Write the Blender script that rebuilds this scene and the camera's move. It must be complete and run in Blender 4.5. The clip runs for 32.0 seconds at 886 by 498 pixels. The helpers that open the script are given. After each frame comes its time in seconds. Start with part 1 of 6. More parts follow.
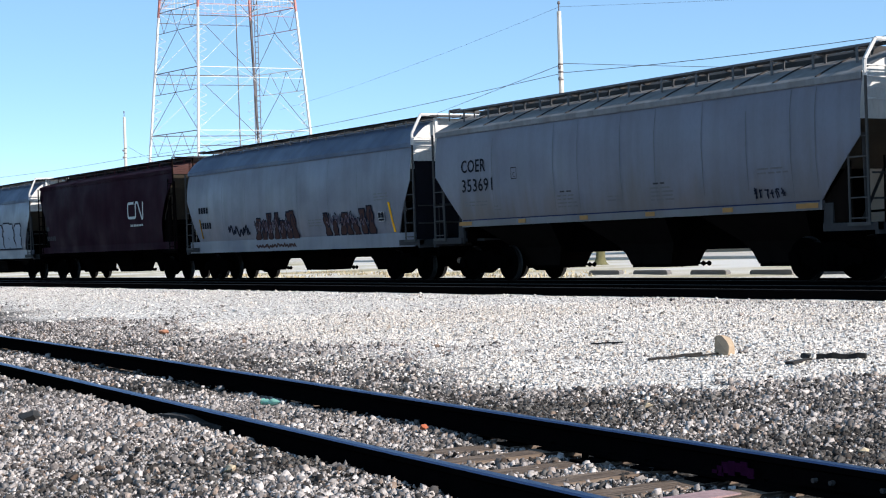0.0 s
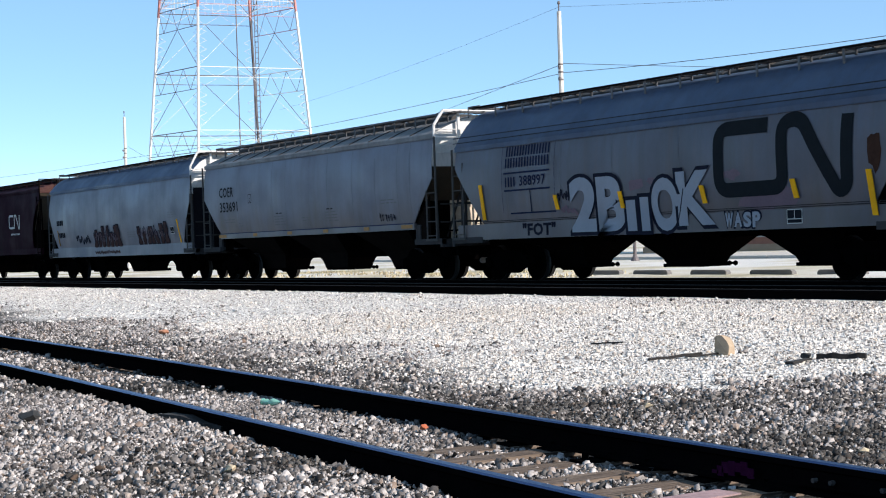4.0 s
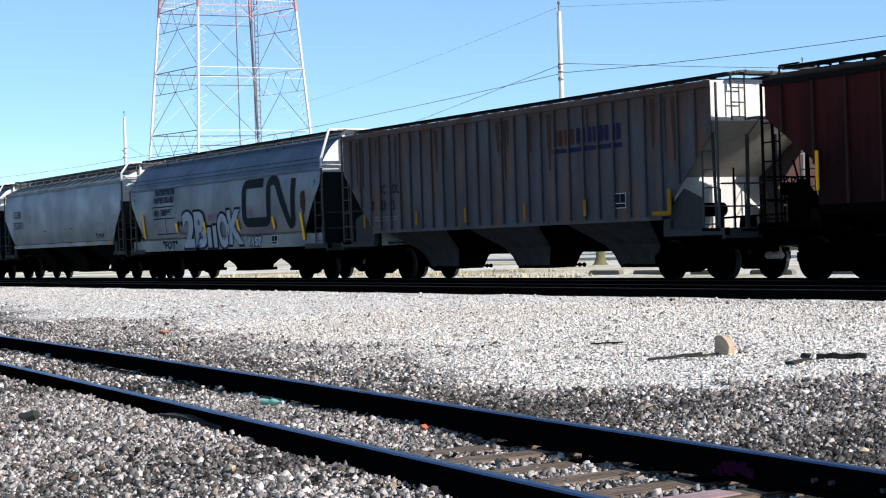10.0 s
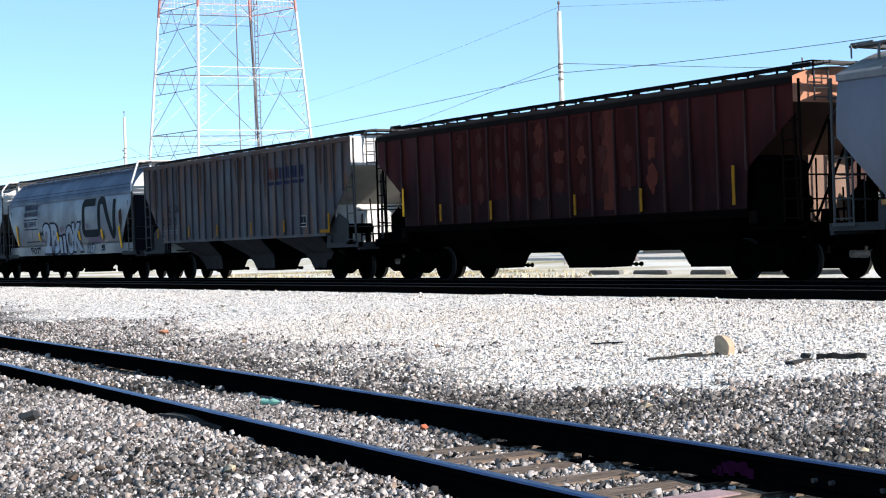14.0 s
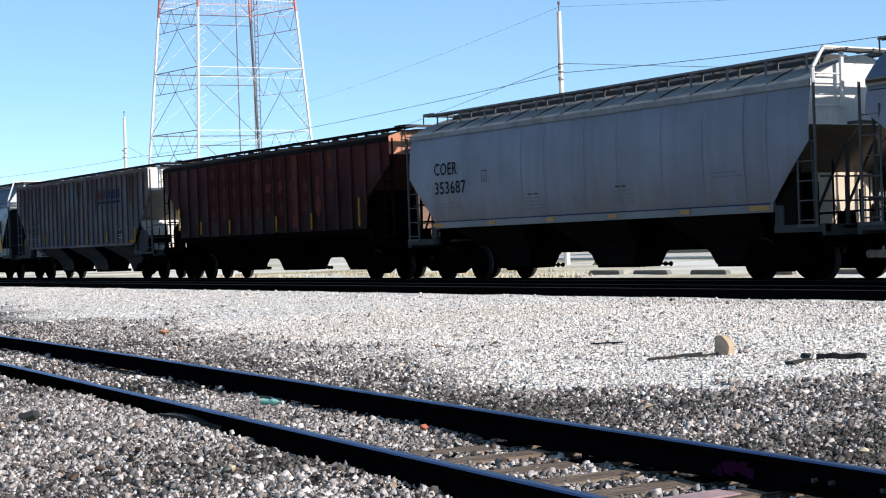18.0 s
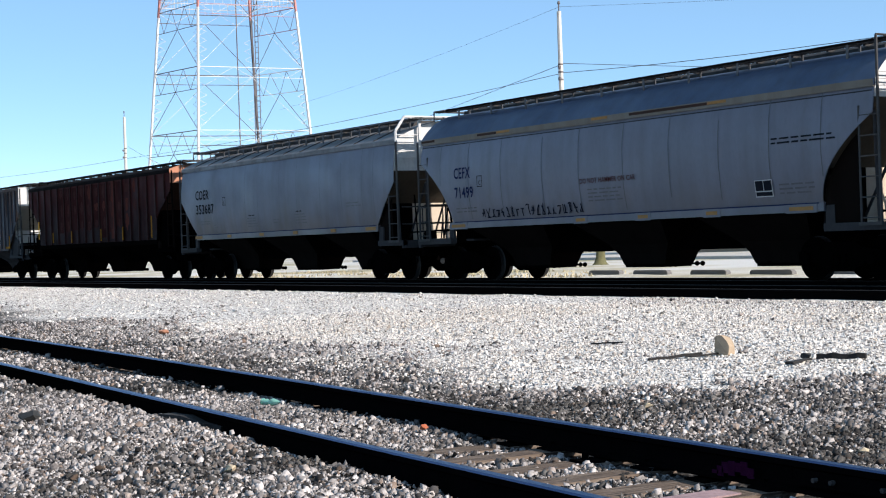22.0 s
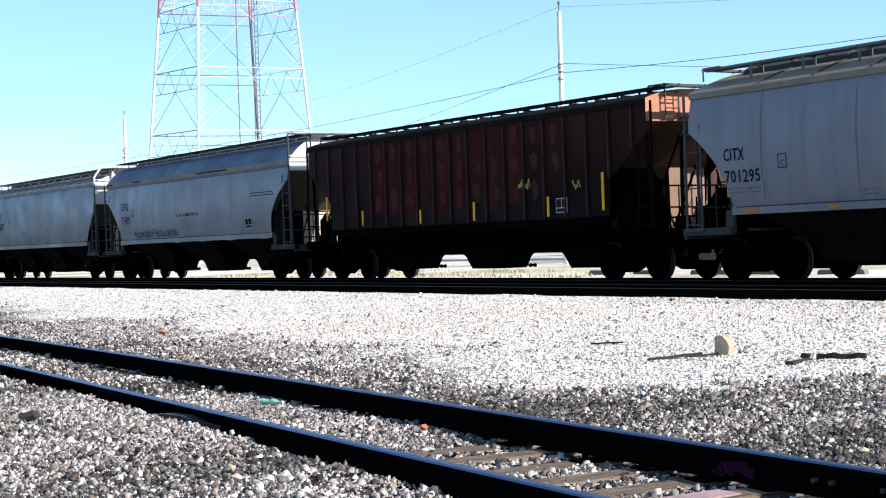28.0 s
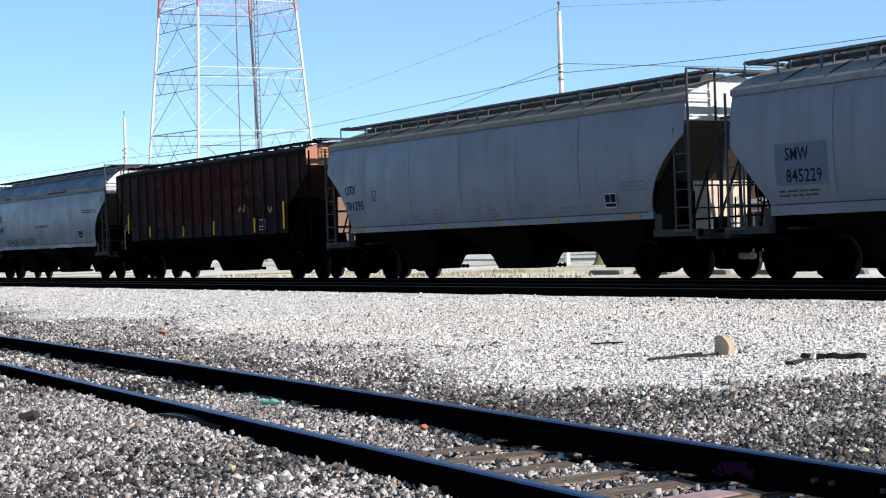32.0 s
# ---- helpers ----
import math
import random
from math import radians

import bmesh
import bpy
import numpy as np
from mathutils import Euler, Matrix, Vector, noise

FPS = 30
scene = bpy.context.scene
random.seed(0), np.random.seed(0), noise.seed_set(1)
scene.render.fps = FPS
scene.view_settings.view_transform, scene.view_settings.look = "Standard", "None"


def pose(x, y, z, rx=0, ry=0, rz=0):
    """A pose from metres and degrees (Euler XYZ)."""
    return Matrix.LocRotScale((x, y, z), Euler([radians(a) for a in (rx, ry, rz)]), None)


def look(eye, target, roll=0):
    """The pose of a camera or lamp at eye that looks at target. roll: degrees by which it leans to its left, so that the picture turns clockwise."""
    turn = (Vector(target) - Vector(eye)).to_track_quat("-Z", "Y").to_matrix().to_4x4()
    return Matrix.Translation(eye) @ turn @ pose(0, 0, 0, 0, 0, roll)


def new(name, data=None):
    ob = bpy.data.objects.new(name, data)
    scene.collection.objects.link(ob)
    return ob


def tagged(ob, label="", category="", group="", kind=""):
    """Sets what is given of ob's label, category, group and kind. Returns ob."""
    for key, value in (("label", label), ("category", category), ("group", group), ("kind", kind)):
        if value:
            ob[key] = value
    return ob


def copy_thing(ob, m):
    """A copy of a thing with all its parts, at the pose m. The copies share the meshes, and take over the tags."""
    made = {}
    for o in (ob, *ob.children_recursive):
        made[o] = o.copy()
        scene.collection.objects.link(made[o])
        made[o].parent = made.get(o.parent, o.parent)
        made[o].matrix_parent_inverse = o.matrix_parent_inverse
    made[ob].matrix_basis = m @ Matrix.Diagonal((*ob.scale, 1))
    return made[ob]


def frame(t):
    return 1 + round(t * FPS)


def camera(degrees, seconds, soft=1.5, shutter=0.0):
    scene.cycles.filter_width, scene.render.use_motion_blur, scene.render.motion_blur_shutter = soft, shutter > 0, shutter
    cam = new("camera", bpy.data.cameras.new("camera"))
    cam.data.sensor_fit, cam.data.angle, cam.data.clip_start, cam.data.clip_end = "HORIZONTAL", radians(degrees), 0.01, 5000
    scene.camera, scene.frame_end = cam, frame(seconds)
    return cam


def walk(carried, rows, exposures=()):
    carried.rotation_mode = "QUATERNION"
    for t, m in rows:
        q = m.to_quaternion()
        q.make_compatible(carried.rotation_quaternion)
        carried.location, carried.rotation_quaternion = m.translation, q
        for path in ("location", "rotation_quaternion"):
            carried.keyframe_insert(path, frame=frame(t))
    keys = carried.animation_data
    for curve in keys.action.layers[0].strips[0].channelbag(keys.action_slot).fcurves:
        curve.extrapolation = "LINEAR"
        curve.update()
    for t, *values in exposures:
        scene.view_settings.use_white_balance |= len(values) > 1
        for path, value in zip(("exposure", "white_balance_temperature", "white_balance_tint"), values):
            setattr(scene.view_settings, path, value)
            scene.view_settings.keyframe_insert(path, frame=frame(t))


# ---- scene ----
# World: x runs along the main tracks (the train goes towards -x), y away from the camera, z up.
EYE = Vector((0.0, 0.0, 1.35))
AHEAD = Vector((-0.84531, 0.53426, -0.0031))
cam = camera(31.28, 32.0, soft=1.12)
walk(cam, [(0.0, look(EYE, EYE + AHEAD * 10, -1.9)), (32.0, look(EYE, EYE + AHEAD * 10, -1.9))],
     exposures=[(0.0, 0.62), (12.0, 0.62), (13.0, 0.82), (14.0, 0.87), (15.5, 0.78), (17.0, 0.66), (18.0, 0.62), (22.0, 0.57), (24.0, 0.52), (25.0, 0.63),
                (26.5, 0.83), (28.0, 1.0), (29.0, 0.87), (30.0, 0.7), (31.0, 0.64), (32.0, 0.62)])

# ---- light ----
SUN_WAY = Vector((1.61, 0.8, 1.0)).normalized()
world = bpy.data.worlds.new("world")
scene.world = world
world.use_nodes = True
wn = world.node_tree
sky = wn.nodes.new("ShaderNodeTexSky")
sky.sky_type = "NISHITA"
sky.sun_disc = False
sky.sun_elevation = math.asin(SUN_WAY.z)
sky.sun_rotation = math.atan2(SUN_WAY.x, SUN_WAY.y)
sky.air_density, sky.dust_density, sky.ozone_density = 0.8, 0.0, 3.0
sky.altitude = 2700
tone = wn.nodes.new("ShaderNodeHueSaturation")
tone.inputs["Saturation"].default_value = 1.1
tone.inputs["Hue"].default_value = 0.499
wn.links.new(sky.outputs[0], tone.inputs["Color"])
haze = wn.nodes.new("ShaderNodeMix")
haze.data_type = "RGBA"
haze.inputs[0].default_value = 0.38
haze.inputs[7].default_value = (2.2, 3.5, 4.5, 1)
wn.links.new(tone.outputs[0], haze.inputs[6])
wn.links.new(haze.outputs[2], wn.nodes["Background"].inputs[0])
wn.nodes["Background"].inputs[1].default_value = 0.133
sun = new("sun", bpy.data.lights.new("sun", "SUN"))
sun.data.energy, sun.data.angle, sun.data.color = 5.0, radians(0.5), (1.0, 0.92, 0.845)
sun.matrix_world = look(SUN_WAY * 100, (0, 0, 0))

# ---- materials ----
MATS = {}


def shader(name, rough=0.6, metal=0.0):
    m = bpy.data.materials.new(name)
    m.use_nodes = True
    b = m.node_tree.nodes["Principled BSDF"]
    b.inputs["Roughness"].default_value, b.inputs["Metallic"].default_value = rough, metal
    return m, m.node_tree, b


def add(nt, kind, **values):
    n = nt.nodes.new(kind)
    for k, v in values.items():
        if k in n.inputs:
            n.inputs[k].default_value = v
    return n


def noise_at(nt, scale, stretch=(1, 1, 1), detail=4.0, space="Object", shift=0.0):
    tc = nt.nodes.new("ShaderNodeTexCoord")
    mp = nt.nodes.new("ShaderNodeMapping")
    mp.inputs["Scale"].default_value = stretch
    mp.inputs["Location"].default_value = (shift, shift * 0.7, shift * 0.3)
    nt.links.new(tc.outputs[space], mp.inputs[0])
    nz = add(nt, "ShaderNodeTexNoise", Scale=scale, Detail=detail)
    nt.links.new(mp.outputs[0], nz.inputs["Vector"])
    return nz.outputs["Fac"]


def ramp(nt, fac, *stops):
    r = nt.nodes.new("ShaderNodeValToRGB")
    el = r.color_ramp.elements
    while len(el) < len(stops):
        el.new(0.5)
    for e, (p, c) in zip(el, stops):
        e.position = p
        e.color = (*c, 1) if len(c) == 3 else c
    nt.links.new(fac, r.inputs[0])
    return r.outputs[0]


def mixed(nt, fac, a, b):
    n = nt.nodes.new("ShaderNodeMix")
    n.data_type = "RGBA"
    for sock, v in ((n.inputs[0], fac), (n.inputs[6], a), (n.inputs[7], b)):
        if isinstance(v, (tuple, float, int)):
            sock.default_value = (*v, 1) if isinstance(v, tuple) else v
        else:
            nt.links.new(v, sock)
    return n.outputs[2]


def bumped(nt, b, fac, strength=0.3, distance=0.02):
    n = add(nt, "ShaderNodeBump", Strength=strength, Distance=distance)
    nt.links.new(fac, n.inputs["Height"])
    nt.links.new(n.outputs[0], b.inputs["Normal"])


def paint(name, col, dirt=(0.05, 0.045, 0.04), amount=0.5, rough=0.55, rust=0.0, shift=0.0, spec=0.2, wash=None):
    """Weathered rolling-stock paint: grime in streaks that run down, blotches and a little rust."""
    m, nt, b = shader(name, rough)
    streak = noise_at(nt, 2.2, (1.6, 1.6, 0.12), 6, shift=shift)
    blotch = noise_at(nt, 0.8, (1, 1, 1), 5, shift=shift + 3)
    fine = noise_at(nt, 14, (1, 1, 0.5), 3, shift=shift)
    c = mixed(nt, ramp(nt, streak, (0.42, (0, 0, 0)), (0.75, (amount,) * 3)), col, dirt)
    c = mixed(nt, ramp(nt, blotch, (0.4, (0, 0, 0)), (0.75, (amount * 0.7,) * 3)), c, tuple(0.5 * x + 0.5 * y for x, y in zip(col, dirt)))
    c = mixed(nt, ramp(nt, fine, (0.45, (0, 0, 0)), (0.7, (0.15,) * 3)), c, dirt)
    if rust:
        rusty = noise_at(nt, 1.7, (2.2, 2.2, 0.25), 8, shift=shift + 9)
        c = mixed(nt, ramp(nt, rusty, (0.52, (0, 0, 0)), (0.66, (rust,) * 3)), c, (0.13, 0.055, 0.025))
    if wash:
        # streaks that run from z0, where they are thickest, and thin out towards z1
        tint, z0, z1, most = wash
        pos = nt.nodes.new("ShaderNodeSeparateXYZ")
        nt.links.new(nt.nodes.new("ShaderNodeTexCoord").outputs["Object"], pos.inputs[0])
        run = nt.nodes.new("ShaderNodeMapRange")
        run.inputs["From Min"].default_value, run.inputs["From Max"].default_value = z1, z0
        run.inputs["To Min"].default_value, run.inputs["To Max"].default_value = -0.3, 0.3
        nt.links.new(pos.outputs["Z"], run.inputs["Value"])
        lift = nt.nodes.new("ShaderNodeMath")
        lift.operation = "ADD"
        nt.links.new(noise_at(nt, 1.3, (1.5, 1.5, 0.22), 7, shift=shift + 17), lift.inputs[0])
        nt.links.new(run.outputs[0], lift.inputs[1])
        c = mixed(nt, ramp(nt, lift.outputs[0], (0.42, (0, 0, 0)), (0.8, (most,) * 3)), c, tint)
    nt.links.new(c, b.inputs["Base Color"])
    nt.links.new(ramp(nt, blotch, (0.3, (rough - 0.12,) * 3), (0.7, (rough + 0.15,) * 3)), b.inputs["Roughness"])
    b.inputs["Specular IOR Level"].default_value = spec
    bumped(nt, b, blotch, 0.25, 0.03)
    return m


def plain(name, col, rough=0.6, metal=0.0, vary=0.35, scale=6.0, spec=0.5):
    m, nt, b = shader(name, rough, metal)
    n1, n2 = noise_at(nt, scale, detail=5), noise_at(nt, scale * 7, detail=2)
    low = tuple(x * (1 - vary) for x in col)
    c = mixed(nt, n1, low, tuple(min(1, x * (1 + vary * 0.6)) for x in col))
    c = mixed(nt, ramp(nt, n2, (0.45, (0, 0, 0)), (0.7, (0.4, 0.4, 0.4))), c, low)
    nt.links.new(c, b.inputs["Base Color"])
    b.inputs["Specular IOR Level"].default_value = spec
    bumped(nt, b, n2, 0.2, 0.01)
    return m


def stones(name, dark, mid, light, tint, patch=None):
    """Crushed rock: every stone has its own tone."""
    m, nt, b = shader(name, 0.85)
    g = nt.nodes.new("ShaderNodeNewGeometry")
    c = ramp(nt, g.outputs["Random Per Island"], (0.0, dark), (0.3, mid), (0.62, light), (0.75, tint), (0.8, mid), (1.0, light))
    n = noise_at(nt, 60, detail=3)
    c = mixed(nt, ramp(nt, n, (0.4, (0, 0, 0)), (0.7, (0.45,) * 3)), c, dark)
    big = noise_at(nt, 0.7, detail=3)
    c = mixed(nt, ramp(nt, big, (0.42, (0, 0, 0)), (0.7, (0.35,) * 3)), c, tuple(x * 0.6 for x in mid))
    if patch:
        c = mixed(nt, ramp(nt, noise_at(nt, 0.22, (1, 1, 1), 5, shift=2.6), (0.48, (0, 0, 0)), (0.66, (0.3,) * 3)), c, patch)
    nt.links.new(c, b.inputs["Base Color"])
    b.inputs["Specular IOR Level"].default_value = 0.2
    bumped(nt, b, n, 0.3, 0.01)
    return m


def soil(name):
    """The ground sheet: grey ballast by the front track, pale crushed limestone beyond it, paved lot behind the railway."""
    m, nt, b = shader(name, 0.9)
    tc = nt.nodes.new("ShaderNodeTexCoord")
    vor = add(nt, "ShaderNodeTexVoronoi", Scale=22.0)
    nt.links.new(tc.outputs["Object"], vor.inputs["Vector"])
    hue = nt.nodes.new("ShaderNodeSeparateColor")
    nt.links.new(vor.outputs["Color"], hue.inputs[0])
    # near black: shade in the gaps between stones is put into this tone
    grey = ramp(nt, hue.outputs[0], (0.0, (0.008, 0.0075, 0.007)), (0.5, (0.025, 0.023, 0.021)), (1.0, (0.09, 0.083, 0.077)))
    pale = ramp(nt, hue.outputs[0], (0.0, (0.03, 0.027, 0.025)), (0.25, (0.3, 0.28, 0.26)), (0.5, (0.62, 0.59, 0.55)), (1.0, (0.86, 0.82, 0.77)))
    big = noise_at(nt, 0.35, detail=5)
    pos = nt.nodes.new("ShaderNodeSeparateXYZ")
    nt.links.new(tc.outputs["Object"], pos.inputs[0])
    wob = nt.nodes.new("ShaderNodeMath")
    wob.operation = "MULTIPLY_ADD"
    nt.links.new(big, wob.inputs[0])
    wob.inputs[1].default_value = 5.0
    skew = nt.nodes.new("ShaderNodeMath")
    skew.operation = "MULTIPLY_ADD"
    nt.links.new(pos.outputs["X"], skew.inputs[0])
    skew.inputs[1].default_value = 0.11
    nt.links.new(pos.outputs["Y"], skew.inputs[2])
    nt.links.new(skew.outputs[0], wob.inputs[2])
    edge = nt.nodes.new("ShaderNodeMapRange")
    edge.inputs["From Min"].default_value, edge.inputs["From Max"].default_value = 9.1, 11.0
    nt.links.new(wob.outputs[0], edge.inputs["Value"])
    c = mixed(nt, edge.outputs[0], grey, pale)
    lot = nt.nodes.new("ShaderNodeMapRange")
    lot.inputs["From Min"].default_value, lot.inputs["From Max"].default_value = 30.0, 31.0
    nt.links.new(pos.outputs["Y"], lot.inputs["Value"])
    grass = ramp(nt, noise_at(nt, 0.12, detail=6), (0.42, (0.6, 0.58, 0.54)), (0.56, (0.46, 0.41, 0.3)), (0.72, (0.22, 0.21, 0.11)))
    c = mixed(nt, lot.outputs[0], c, grass)
    nt.links.new(c, b.inputs["Base Color"])
    b.inputs["Specular IOR Level"].default_value = 0.15
    bumped(nt, b, vor.outputs["Distance"], 0.8, 0.03)
    return m


M_BALLAST = stones("ballast_stone", (0.009, 0.008, 0.008), (0.178, 0.162, 0.156), (0.65, 0.6, 0.575), (0.22, 0.155, 0.115))
M_OILY = stones("oily_stone", (0.006, 0.0055, 0.0055), (0.035, 0.032, 0.03), (0.17, 0.16, 0.15), (0.09, 0.062, 0.045))
M_PALE = stones("pale_stone", (0.06, 0.054, 0.048), (0.68, 0.635, 0.59), (0.88, 0.835, 0.785), (0.5, 0.42, 0.34), (0.46, 0.38, 0.3))
M_SOIL = soil("soil")
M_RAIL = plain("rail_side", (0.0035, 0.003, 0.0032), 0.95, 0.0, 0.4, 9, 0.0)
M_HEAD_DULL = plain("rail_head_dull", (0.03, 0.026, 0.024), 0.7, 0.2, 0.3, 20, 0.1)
# blue base tone stands for the sky mirrored in the worn top
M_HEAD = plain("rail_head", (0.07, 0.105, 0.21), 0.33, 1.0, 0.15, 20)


def tie_wood():
    m, nt, b = shader("tie_wood", 0.9)
    grain, split, blot = noise_at(nt, 9, (6, 0.35, 3), 6), noise_at(nt, 5, (9, 0.5, 9), 3, shift=4), noise_at(nt, 2.5, detail=4)
    c = ramp(nt, grain, (0.3, (0.035, 0.024, 0.018)), (0.5, (0.13, 0.097, 0.075)), (0.72, (0.26, 0.21, 0.165)))
    c = mixed(nt, ramp(nt, split, (0.56, (0, 0, 0)), (0.64, (0.9,) * 3)), c, (0.02, 0.015, 0.012))
    c = mixed(nt, ramp(nt, blot, (0.45, (0, 0, 0)), (0.7, (0.5,) * 3)), c, (0.08, 0.05, 0.035))
    nt.links.new(c, b.inputs["Base Color"])
    b.inputs["Specular IOR Level"].default_value = 0.15
    bumped(nt, b, grain, 0.6, 0.02)
    return m


M_TIE = tie_wood()
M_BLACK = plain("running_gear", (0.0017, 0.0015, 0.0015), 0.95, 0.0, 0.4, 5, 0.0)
M_TREAD = plain("wheel_rim", (0.006, 0.0055, 0.005), 0.6, 0.0, 0.3, 12)
M_GRATE = plain("galvanised", (0.05, 0.05, 0.053), 0.8, 0.0, 0.3, 8)
M_CYLINDER = plain("cushion_pale", (0.45, 0.33, 0.26), 0.6, 0, 0.45, 9, 0.3)
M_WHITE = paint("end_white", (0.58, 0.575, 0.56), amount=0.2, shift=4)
M_SLOPE = plain("slope_olive", (0.06, 0.048, 0.036), 0.8, 0, 0.35, 2, 0.15)
M_SLOPE_RED = plain("slope_oxide", (0.035, 0.016, 0.011), 0.8, 0, 0.35, 2, 0.1)
M_PLATE_TAN = plain("bulkhead_tan", (0.2, 0.13, 0.1), 0.8, 0, 0.25, 2, 0.15)
M_SLOPE_PALE = plain("slope_grey", (0.3, 0.285, 0.25), 0.8, 0, 0.35, 2, 0.15)
M_PLATE = plain("bulkhead_cream", (0.5, 0.42, 0.33), 0.7, 0, 0.15, 2, 0.2)
M_YELLOW = plain("yellow_tape", (0.8, 0.37, 0.006), 0.6, 0, 0.2, 4, 0.1)
M_YELLOW_DIM = plain("worn_yellow_tape", (0.3, 0.135, 0.012), 0.8, 0, 0.45, 5, 0.05)
M_INK = plain("stencil_black", (0.008, 0.009, 0.014), 0.8, 0, 0.3, 5, 0.1)
M_BLUEINK = plain("stencil_blue", (0.012, 0.02, 0.07), 0.8, 0, 0.3, 5, 0.1)


# ---- mesh helpers ----
def box(bm, x0, x1, y0, y1, z0, z1, taper=0.0):
    """A block; taper pulls its top in."""
    t = taper
    v = [bm.verts.new(p) for p in ((x0, y0, z0), (x1, y0, z0), (x1, y1, z0), (x0, y1, z0),
                                   (x0 + t, y0 + t, z1), (x1 - t, y0 + t, z1), (x1 - t, y1 - t, z1), (x0 + t, y1 - t, z1))]
    for f in ((3, 2, 1, 0), (4, 5, 6, 7), (0, 1, 5, 4), (1, 2, 6, 5), (2, 3, 7, 6), (3, 0, 4, 7)):
        bm.faces.new([v[i] for i in f])


def rod(bm, a, b, r, sides=6, r2=None):
    """A bar from a to b."""
    a, b = Vector(a), Vector(b)
    q = (b - a).to_track_quat("Z", "Y")
    rings = []
    for p, rr in ((a, r), (b, r if r2 is None else r2)):
        rings.append([bm.verts.new(p + q @ Vector((rr * math.cos(2 * math.pi * i / sides), rr * math.sin(2 * math.pi * i / sides), 0))) for i in range(sides)])
    for i in range(sides):
        j = (i + 1) % sides
        bm.faces.new((rings[0][i], rings[0][j], rings[1][j], rings[1][i]))
    bm.faces.new(rings[0][::-1])
    bm.faces.new(rings[1])


def prism(bm, outline, y0, y1):
    """An outline of (x, z) drawn out from y0 to y1."""
    a = [bm.verts.new((x, y0, z)) for x, z in outline]
    b = [bm.verts.new((x, y1, z)) for x, z in outline]
    n = len(outline)
    bm.faces.new(a)
    bm.faces.new(b[::-1])
    for i in range(n):
        bm.faces.new((a[i], b[i], b[(i + 1) % n], a[(i + 1) % n]))


def lathe(bm, profile, centre, axis="Y", sides=24):
    """A profile of (radius, along) turned about an axis through centre."""
    cx, cy, cz = centre
    rings = []
    for r, s in profile:
        ring = []
        for i in range(sides):
            a = 2 * math.pi * i / sides
            u, w = r * math.cos(a), r * math.sin(a)
            ring.append(bm.verts.new((cx + u, cy + s, cz + w) if axis == "Y" else (cx + s, cy + u, cz + w) if axis == "X" else (cx + u, cy + w, cz + s)))
        rings.append(ring)
    for p, q in zip(rings[:-1], rings[1:]):
        for i in range(sides):
            bm.faces.new((p[i], p[(i + 1) % sides], q[(i + 1) % sides], q[i]))
    bm.faces.new(rings[0])
    bm.faces.new(rings[-1][::-1])


def mesh_of(name, bm, *mats, smooth=None):
    bmesh.ops.recalc_face_normals(bm, faces=bm.faces)
    me = bpy.data.meshes.new(name)
    bm.to_mesh(me)
    bm.free()
    for m in mats:
        me.materials.append(m)
    if smooth:
        me.polygons.foreach_set("use_smooth", [True] * len(me.polygons))
        me.set_sharp_from_angle(angle=radians(smooth))
    return me


def part(name, bm, material, parent, label="", at=None, smooth=None):
    """One mesh object under a thing or a part. bm: a bmesh, or a mesh to share."""
    me = bm if isinstance(bm, bpy.types.Mesh) else mesh_of(name, bm, material, smooth=smooth)
    ob = new(name, me)
    ob.parent = parent
    if at is not None:
        ob.matrix_basis = at if isinstance(at, Matrix) else Matrix.Translation(at)
    if label:
        tagged(ob, label)
    return ob


def thing(name, label, category, m=None, group="", kind=""):
    ob = new(name)
    ob.empty_display_size = 0.1
    if m is not None:
        ob.matrix_basis = m
    return tagged(ob, label, category, group, kind)


def solid(name, bm, material, label, category, m=None, group="", kind="", smooth=None):
    ob = new(name, mesh_of(name, bm, material, smooth=smooth))
    if m is not None:
        ob.matrix_basis = m
    return tagged(ob, label, category, group, kind)


def build(*calls):
    """A bmesh made by calls of (function, arguments...)."""
    bm = bmesh.new()
    for f, *args in calls:
        f(bm, *args)
    return bm


# ---- ground ----
TRAIN_Y, MID_Y = 24.95, 20.5          # centre lines of the two main tracks
TRAIN_Z, MID_Z = 0.33, 0.365          # their rail tops


def near_y(x):
    """Centre line of the slightly curved front track."""
    u = max(-4.5, min(1.5, x / 10))
    return 4.872 - 0.4527 * u + 0.2282 * u * u + 0.0602 * u ** 3


def smooth01(a, b, v):
    t = min(1.0, max(0.0, (v - a) / (b - a)))
    return t * t * (3 - 2 * t)


def ground_z(x, y):
    d = y - near_y(x) if -45 < x < 15 else 9
    bed = -0.045 if abs(d) < 1.35 else -0.045 - 0.04 * smooth01(1.35, 2.4, abs(d))
    if abs(d) < 0.8:
        bed += 0.024 * smooth01(-8.8, -9.8, x)
    if d < -0.7:
        bed += 0.03 * smooth01(-8.5, -11, x) * (1 - smooth01(0.2, 1.5, -d - 0.9))
        bed += 0.085 * smooth01(-0.7, -0.95, d) - 0.06 * smooth01(1.6, 4.0, -d)
    z = bed + 0.16 * smooth01(2.0, 9.0, d) if d > 0 else bed
    if y > 12:
        z = z + (0.15 - z) * smooth01(12, 17.5, y) + 0.045 * smooth01(18.2, 18.9, y) * (1 - smooth01(27, 28, y))
    z += 0.012 * math.sin(1.7 * x + 0.6 * y) * math.sin(1.1 * y - 0.4 * x) * (1 - smooth01(25, 60, y))
    return z


